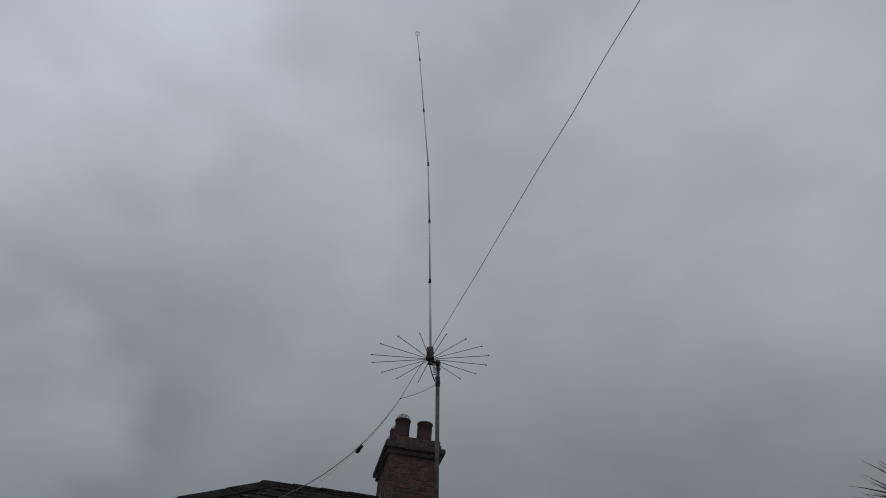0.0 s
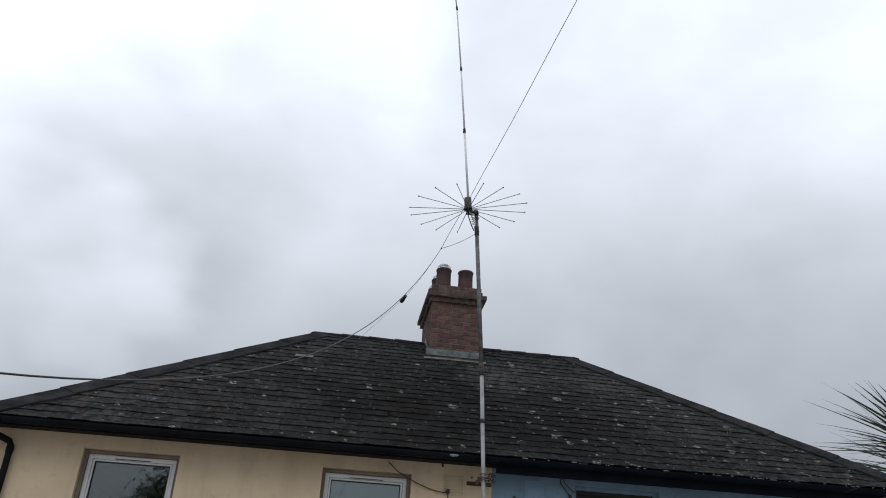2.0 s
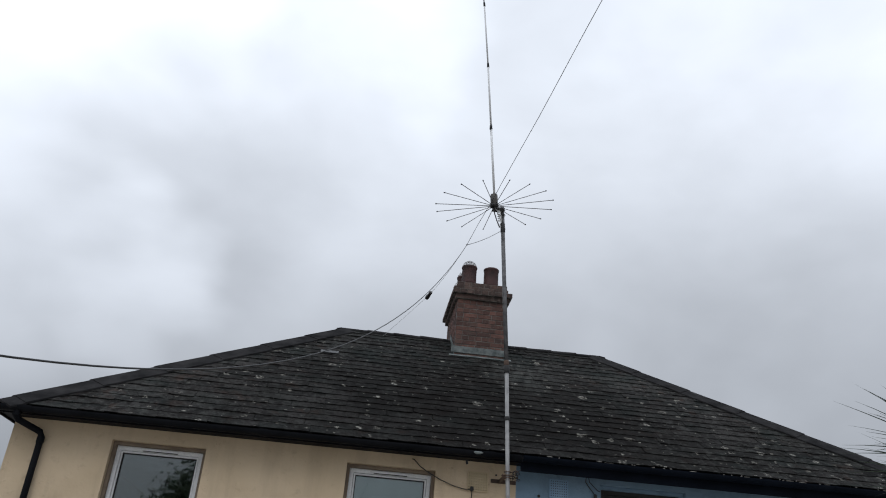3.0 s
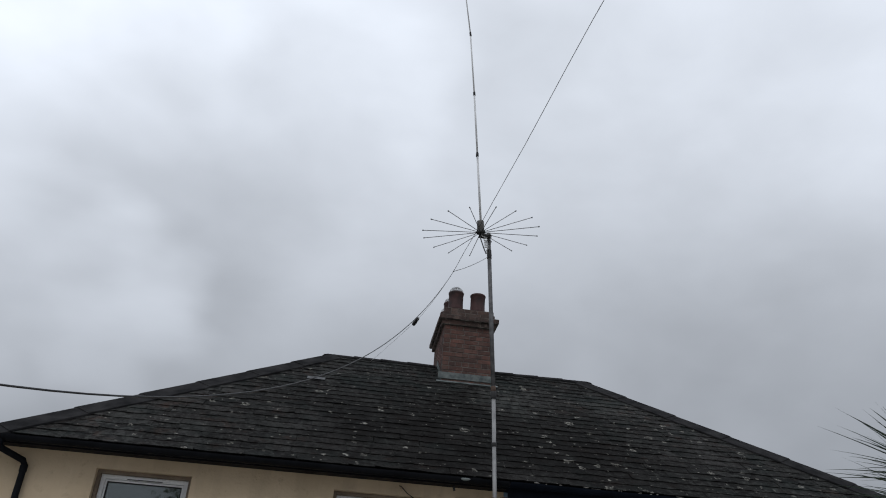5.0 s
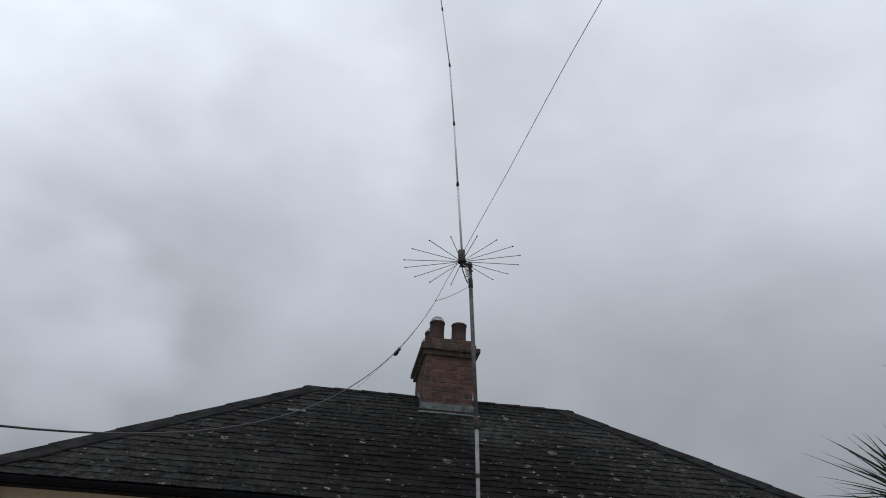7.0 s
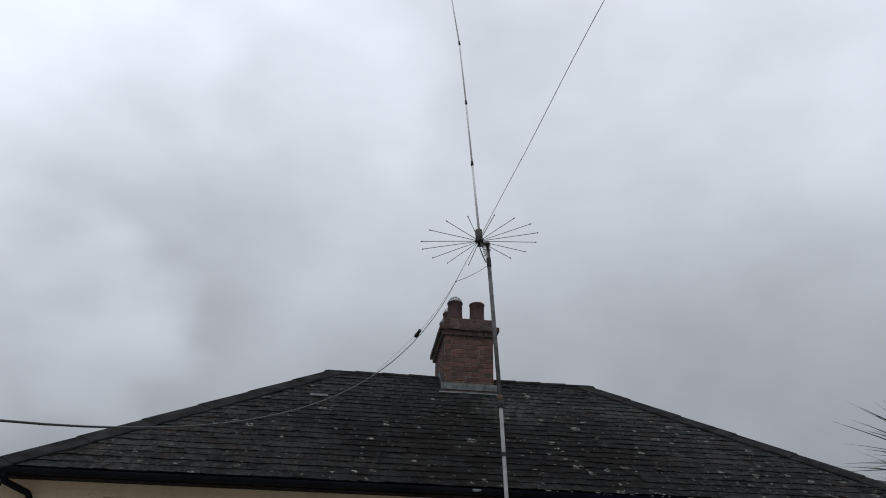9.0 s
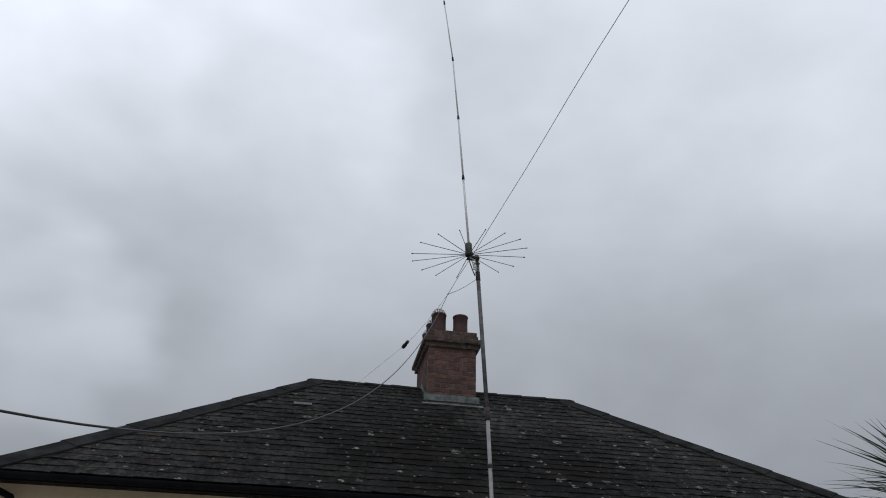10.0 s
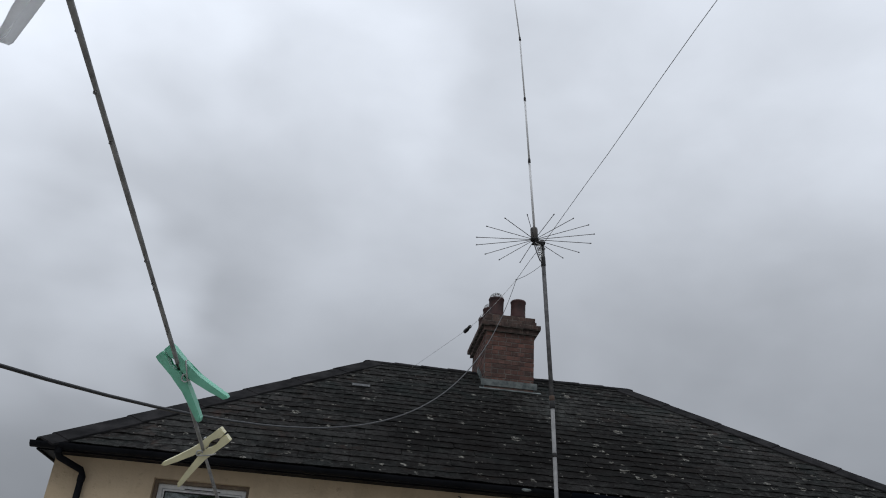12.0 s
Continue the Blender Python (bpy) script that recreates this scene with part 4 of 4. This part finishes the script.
first = math.radians(90 - 9 + 11.25)
jit = random.Random(11)
for k in range(16):
    a = first + 2 * math.pi * k / 16 + jit.gauss(0, 0.012)
    d = side * math.cos(a) + fore * math.sin(a)
    bm = bmesh.new()
    end = FOOT - LEAN * 0.015 + d * 0.742 + LEAN * jit.gauss(-0.004, 0.008)
    sweep(bm, [FOOT - LEAN * 0.015 + d * 0.045, end], 0.0042, 6)
    rod = on_aerial("radial_rod", bm, GALV)
    bm = bmesh.new()
    sweep(bm, [end - d * 0.012, end + d * 0.006], 0.0075, 6)
    cap = part("end_cap", bm, RUBBER)
    cap.parent = rod
    cap.matrix_parent_inverse = Matrix.Identity(4)
# offset bracket to the mast head
bm = boxed((-0.255, -0.565, 7.512), (-0.105, -0.455, 7.530), 0.004)
on_aerial("offset_bracket", bm, GALV, "galvanised offset bracket", False)
for z in (7.47, 7.54):
    bm = bmesh.new()
    sweep(bm, [(mast_x(z) + 0.034 * math.cos(a), MAST_Y + 0.034 * math.sin(a), z) for a in (2 * math.pi * k / 14 for k in range(15))], 0.005, 6, False)
    on_aerial("u_bolt", bm, GALV)
bm = bmesh.new()
turns = []
for k in range(70):
    a = 2 * math.pi * k / 14
    turns.append((-0.172 + 0.022 * math.cos(a) + 0.0003 * k, -0.515 + 0.022 * math.sin(a), 7.50 - 0.0022 * k))
sweep(bm, [(-0.235, -0.549, 7.53), (-0.215, -0.54, 7.50)] + turns + [(-0.15, -0.51, 7.32), (-0.138, -0.505, 7.28)], 0.0055, 6)
on_aerial("coax_loop", bm, PVC, "coiled pale coaxial feed cable")
bm = bmesh.new()
sweep(bm, [(-0.25, -0.56, 7.53), (-0.235, -0.56, 7.44), (-0.19, -0.53, 7.34), (-0.15, -0.505, 7.27)], 0.007, 6)
on_aerial("feed_cable", bm, RUBBER, "black feed cable")

# ---- overhead wires ----
JOINT = Vector((-0.675, -1.553, 6.440))


def hanging(a, b, sag, count=40):
    a, b = Vector(a), Vector(b)
    return [a + (b - a) * s - Vector((0, 0, 4 * sag * s * (1 - s))) for s in (k / count for k in range(count + 1))]


def timber_post(place, height, label):
    bm = bmesh.new()
    x, y = place
    z = ground_height(y)
    sweep(bm, [(x, y, z - 0.1), (x, y, z + 1.0), (x, y, height)], [0.075, 0.07, 0.055], 12)
    post = part("timber_post", bm, BARK, None, "", True)
    tagged(post, label, "post")
    bm = bmesh.new()
    sweep(bm, [(x - 0.06, y, height - 0.09), (x + 0.06, y, height - 0.09)], 0.012, 8)
    part("eye_bolt", bm, RUST, post)
    return post


wire = hanging(JOINT, (1.273, -20.217, 7.517), 0.135)
kink = random.Random(5)
wire = [wire[0]] + [p + Vector((kink.gauss(0, 0.004), 0, kink.gauss(0, 0.004))) for p in wire[1:-1]] + [wire[-1]]
bm = bmesh.new()
sweep(bm, wire, 0.0024, 6)
span = tagged(part("aerial_wire", bm, RUBBER, None, "", True), "long thin dark aerial wire strung above the garden", "wire")
bm = bmesh.new()
tie = hanging(JOINT, (mast_x(7.24) - 0.02, MAST_Y - 0.02, 7.24), 0.022, 10)
sweep(bm, tie, 0.0028, 6)
part("tie_cord", bm, RUBBER, span, "cord tying the wire to the mast")
bm = bmesh.new()
bmesh.ops.create_icosphere(bm, subdivisions=2, radius=0.008, matrix=Matrix.Translation(JOINT))
part("wire_joint", bm, RUBBER, span, "", True)
timber_post((1.273, -20.28), 7.60, "tall round timber post holding the far end of a wire")

INSUL = Vector((-0.904, 0.281, 6.586))
FAR_END = Vector((-3.229, 14.0, 8.778))
leg = hanging(JOINT, INSUL, 0.035, 12) + hanging(INSUL, FAR_END, 0.08, 20)[1:]
bm = bmesh.new()
sweep(bm, leg, 0.0022, 6)
rear = tagged(part("aerial_wire", bm, PVC, None, "", True), "thin pale aerial wire running over the ridge", "wire")
bm = bmesh.new()
d = (INSUL - JOINT).normalized()
sweep(bm, [INSUL - d * 0.12, INSUL - d * 0.115, INSUL - d * 0.03, INSUL + d * 0.03, INSUL + d * 0.115, INSUL + d * 0.12], [0.012, 0.022, 0.02, 0.026, 0.026, 0.012], 10)
part("insulator", bm, RUBBER, rear, "black ribbed strain insulator", True)
timber_post((-3.229, 14.06), 8.86, "tall round timber post behind the house")

bm = bmesh.new()
feed = hanging(JOINT, (-4.080, -11.990, 3.344), 1.656, 70)
sweep(bm, feed, 0.0031, 8)
tagged(part("feeder_cable", bm, CABLE, None, "", True), "black feeder cable sagging across the garden", "cable")
timber_post((-4.080, -12.06), 3.44, "round timber post carrying a sagging cable")

# ---- washing line and pegs ----
LINE_G = Vector((-2.4143, -8.3488, 2.8597))
LINE_C = Vector((-2.4307, -8.7289, 2.9330))
LINE_WAY = (LINE_C - LINE_G).normalized()


def make_line():
    s = Shade("wet_line", 0.45)
    c = s.mix(s.spread(s.noise(90.0, 3.0), 0.35, 0.65), (0.14, 0.14, 0.137), (0.27, 0.27, 0.265))
    s.colour(c)
    s.bump(s.noise(500.0, 2.0), 0.4, 0.001)
    return s.mat


rear_end = LINE_G + LINE_WAY * 4.6
near_wall = LINE_G - LINE_WAY * ((-LINE_G.y + 0.02) / -LINE_WAY.y - 0.08)
bm = bmesh.new()
count = 240
sweep(bm, [near_wall + (rear_end - near_wall) * (k / count) for k in range(count + 1)], [0.0018 + 0.00016 * math.sin(k * 2.1) for k in range(count + 1)], 8)
line = tagged(part("washing_line", bm, make_line(), None, "", True), "thin grey plastic-coated washing line, wet with drops", "washing line")
drop_glass = Shade("water", 0.02)
drop_glass.b.inputs["Transmission Weight"].default_value = 1.0
drop_glass.b.inputs["IOR"].default_value = 1.33
dr = random.Random(21)
bm = bmesh.new()
for k in range(46):
    p = LINE_G + LINE_WAY * dr.uniform(-0.5, 0.62)
    r = dr.uniform(0.0007, 0.0014)
    bmesh.ops.create_icosphere(bm, subdivisions=1, radius=r, matrix=Matrix.Translation(p - Vector((0, 0, 0.0018 + r * 0.4))) @ Matrix.Diagonal((1, 1.3, 1.1, 1)))
drops = part("water_drops", bm, drop_glass.mat, line, "clear water drops hanging under the line", True)
tagged(drops, "", "", "", "stuff")
bm = bmesh.new()
sweep(bm, [(near_wall.x, 0.01, near_wall.z), (near_wall.x, -0.06, near_wall.z), (near_wall.x, -0.075, near_wall.z + 0.02)], 0.006, 8)
part("wall_hook", bm, RUST, line, "rusty wall hook")
timber_post((rear_end.x, rear_end.y - 0.06), rear_end.z + 0.1, "round timber washing line post")


def plastic(name, colour, rough=0.35, through=0.0):
    s = Shade(name, rough)
    lo = tuple(c * 0.86 for c in colour)
    s.colour(s.mix(s.spread(s.noise(70.0, 4.0), 0.35, 0.65), lo, colour))
    s.b.inputs["Transmission Weight"].default_value = through
    s.b.inputs["Subsurface Weight"].default_value = 0.15 if not through else 0.0
    s.b.inputs["Subsurface Radius"].default_value = (0.004, 0.004, 0.004)
    s.bump(s.noise(400.0, 3.0), 0.15, 0.0006)
    return s.mat


def peg(m, place, axis, normal, length, spread_deg, label, clamp=0.27, spin=1, thick=0.0095):
    """A sprung clothes peg: two arms pivoting on a wire coil; jaws at 0, handles at length, both in the plane across normal."""
    axis, normal = Vector(axis).normalized(), Vector(normal).normalized()
    normal = (normal - axis * normal.dot(axis)).normalized()
    across = normal.cross(axis) * spin
    rot = Matrix((axis, across, normal)).transposed().to_4x4()
    p = base_of("clothes_peg", place, label, "clothes peg", "pegs on the washing line")
    turn = Matrix.Translation((-length * clamp, 0, 0))
    coil = length * 0.44
    half = math.radians(spread_deg / 2)

    def put(name, bm, mat, label=""):
        bmesh.ops.transform(bm, matrix=rot @ turn, verts=bm.verts)
        bmesh.ops.recalc_face_normals(bm, faces=bm.faces)
        return part(name, bm, mat, p, label, False)

    for s in (1, -1):
        # outline of an arm in (along, out): jaw, inner hollow, hinge, handle, outer back
        w = length * 0.075
        inner = [(0.0, 0.0012), (length * 0.06, 0.0003), (length * 0.10, 0.0004), (length * 0.135, 0.0026), (length * 0.20, 0.0040), (length * 0.27, 0.0032), (length * 0.33, 0.0004), (coil, 0.0004)]
        tail = (length - coil) / math.cos(half) * 0.97
        ca, sa = math.cos(half), math.sin(half)
        for u, o in ((0.25, 0.0), (0.6, 0.0), (0.93, 0.0005), (1.0, 0.003)):
            inner.append((coil + tail * u * ca - o * sa, 0.0004 + tail * u * sa + o * ca))
        outer = []
        for u, o in ((1.0, 0.0040), (0.95, 0.0052), (0.6, 0.0060), (0.25, 0.0072)):
            outer.append((coil + tail * u * ca - o * sa, tail * u * sa + o * ca))
        outer += [(coil - 0.002, 0.0084), (length * 0.30, 0.0086), (length * 0.16, 0.0086), (length * 0.06, 0.0088), (length * 0.01, 0.0086), (0.0, 0.0078)]
        pts = inner + outer
        bm = bmesh.new()
        layers = [[bm.verts.new((x, s * y, z)) for x, y in pts] for z in (-thick / 2, thick / 2)]
        n = len(pts)
        for k in range(n):
            bm.faces.new((layers[0][k], layers[0][(k + 1) % n], layers[1][(k + 1) % n], layers[1][k]))
        bm.faces.new(layers[0][::-1])
        bm.faces.new(layers[1])
        sharp = [e for e in bm.edges if len(e.link_faces) == 2 and any(len(f.verts) > 4 for f in e.link_faces)]
        bmesh.ops.bevel(bm, geom=sharp, offset=0.0009, segments=2, affect="EDGES")
        put("arm", bm, m)
    bm = bmesh.new()
    r = 0.0032
    turns = [(coil + r * math.cos(a), r * math.sin(a), -thick * 0.62 + thick * 1.24 * k / 48) for k, a in enumerate(2 * math.pi * 4 * k / 48 for k in range(49))]
    z = thick * 0.62
    arm_up = [(coil - 0.006, 0.0066, z), (coil - 0.011, 0.0093, z * 0.8), (coil - 0.011, 0.0096, 0.0)]
    arm_dn = [(coil - 0.011, -0.0096, 0.0), (coil - 0.011, -0.0093, -z * 0.8), (coil - 0.006, -0.0066, -z)]
    sweep(bm, arm_dn + turns + arm_up, 0.00075, 6)
    put("spring", bm, STEEL, "steel wire spring")
    return p


GREEN_P = plastic("mint_plastic", (0.20, 0.56, 0.40), 0.45)
YELLOW_P = plastic("pale_yellow_plastic", (0.74, 0.70, 0.46), 0.5)
CLEAR_P = plastic("frosted_clear_plastic", (0.94, 0.95, 0.96), 0.65, 0.56)
peg(GREEN_P, LINE_G, (0.725, 0.270, -0.633), (-0.091, -0.875, -0.476), 0.069, 37, "mint green plastic clothes peg gripping a washing line")
peg(YELLOW_P, LINE_G - LINE_WAY * 0.168, (-0.72, 0.388, -0.576), (-0.091, -0.875, -0.476), 0.073, 30, "pale yellow plastic clothes peg gripping a washing line", 0.40)
peg(CLEAR_P, LINE_C, (-0.687, 0.467, -0.557), (-0.136, -0.835, -0.533), 0.076, 33, "frosted clear plastic clothes peg gripping a washing line", 0.34)

# ---- cabbage palm beside the house ----
palm = base_of("cabbage_palm", (3.57, -3.2, 0), "cabbage palm with spiky dark green leaf heads", "palm tree")


def palm_part(name, bm, m, label="", smooth=False):
    return under(palm, part(name, bm, m, None, label, smooth))


bm = bmesh.new()
sweep(bm, [(3.58, -3.2, -0.1), (3.60, -3.2, 1.2), (3.56, -3.22, 2.3)], [0.14, 0.12, 0.11], 12)
sweep(bm, [(3.56, -3.22, 2.2), (3.44, -3.27, 3.0), (3.31, -3.34, 3.86)], [0.10, 0.075, 0.06], 10)
sweep(bm, [(3.56, -3.22, 2.2), (3.83, -3.22, 3.4), (4.12, -3.28, 5.16)], [0.10, 0.08, 0.06], 10)
palm_part("trunk", bm, BARK, "", True)


def leaf_head(centre, count, length, seed, lowest):
    r = random.Random(seed)
    bm = bmesh.new()
    centre = Vector(centre)
    for k in range(count):
        z = r.uniform(lowest, 1.0)
        a = r.uniform(0, 2 * math.pi)
        h = math.sqrt(max(0.0, 1 - z * z))
        way = Vector((h * math.cos(a), h * math.sin(a), z))
        ln = length * r.uniform(0.75, 1.1)
        flat = way.cross(Vector((0, 0, 1)))
        flat = (flat if flat.length > 0.05 else Vector((1, 0, 0))).normalized()
        lift = flat.cross(way).normalized()
        w = r.uniform(0.016, 0.026)
        droop = (0.10 + 0.25 * (1 - z)) * r.uniform(0.1, 0.9) * length
        start = centre + Vector((0, 0, r.uniform(-0.22, 0.15)))
        rows = []
        steps = 6
        for j in range(steps + 1):
            u = j / steps
            c = start + way * ln * u - Vector((0, 0, 1)) * droop * u ** 2.2
            ww = w * (0.55 + 1.2 * u if u < 0.35 else 0.97 * (1 - ((u - 0.35) / 0.65) ** 1.3)) + 0.0008
            rows.append((bm.verts.new(c - flat * ww + lift * ww * 0.35), bm.verts.new(c), bm.verts.new(c + flat * ww + lift * ww * 0.35)))
        for p, q in zip(rows, rows[1:]):
            bm.faces.new((p[0], p[1], q[1], q[0]))
            bm.faces.new((p[1], p[2], q[2], q[1]))
    o = palm_part("leaf_head", bm, LEAF, "spiky head of narrow green leaves")
    return o


leaf_head((3.31, -3.36, 4.02), 240, 1.10, 4, 0.22)
leaf_head((4.12, -3.30, 5.20), 170, 0.92, 9, -0.5)

# ---- garden tree behind the lawn, mirrored in the window ----
TREE_LEAF = plain("tree_leaf", (0.03, 0.055, 0.02), (0.07, 0.10, 0.04), 0.6, scale=1.2, grain=30.0)


def broad_tree(place, height, spread, seed, label):
    r = random.Random(seed)
    x, y = place
    z = ground_height(y)
    t = base_of("tree", (x, y, z), label, "tree")
    bm = bmesh.new()
    fork = Vector((0, 0, height * 0.38))
    sweep(bm, [(0, 0, -0.1), (0.05, 0, height * 0.2), fork], [0.22, 0.17, 0.13], 10)
    tips = []
    for k in range(9):
        a = 2 * math.pi * k / 9 + r.uniform(-0.3, 0.3)
        e = Vector((math.cos(a) * spread * r.uniform(0.4, 0.8), math.sin(a) * spread * r.uniform(0.4, 0.8), height * r.uniform(0.6, 0.95)))
        sweep(bm, [fork, fork.lerp(e, 0.5) + Vector((0, 0, 0.2)), e], [0.09, 0.05, 0.015], 6)
        tips.append(e)
    part("trunk", bm, BARK, t, "", True)
    verts, faces = [], []
    for e in tips + [Vector((0, 0, height * 0.9))]:
        for k in range(2600):
            c = e + Vector((r.gauss(0, 0.42), r.gauss(0, 0.42), r.gauss(0, 0.36))) * spread * 0.5
            n = Vector((r.uniform(-1, 1), r.uniform(-1, 1), r.uniform(-1, 1))).normalized()
            u = n.orthogonal().normalized() * r.uniform(0.055, 0.10)
            v = n.cross(u) * 0.6
            i = len(verts)
            verts.extend([tuple(c - u), tuple(c + v), tuple(c + u), tuple(c - v)])
            faces.append((i, i + 1, i + 2, i + 3))
    me = bpy.data.meshes.new("crown")
    me.from_pydata(verts, [], faces)
    me.materials.append(TREE_LEAF)
    o = new("crown", me)
    o.parent = t
    return t


broad_tree((-6.4, -25.5), 8.6, 3.0, 2, "leafy green garden tree beyond the lawn")

# ---- the lower slates, laid last ----
shared_slates = {}
for m, key, shape in slate_jobs:
    variants = shared_slates.setdefault(key, []) if key else []
    if len(variants) >= 5:
        me = rng.choice(variants)
    else:
        me = bpy.data.meshes.new("slate")
        me.from_pydata(shape, [], QUADS)
        me.materials.append(SLATE)
        variants.append(me)
    o = new("slate", me)
    o.parent = roof
    o.matrix_basis = m
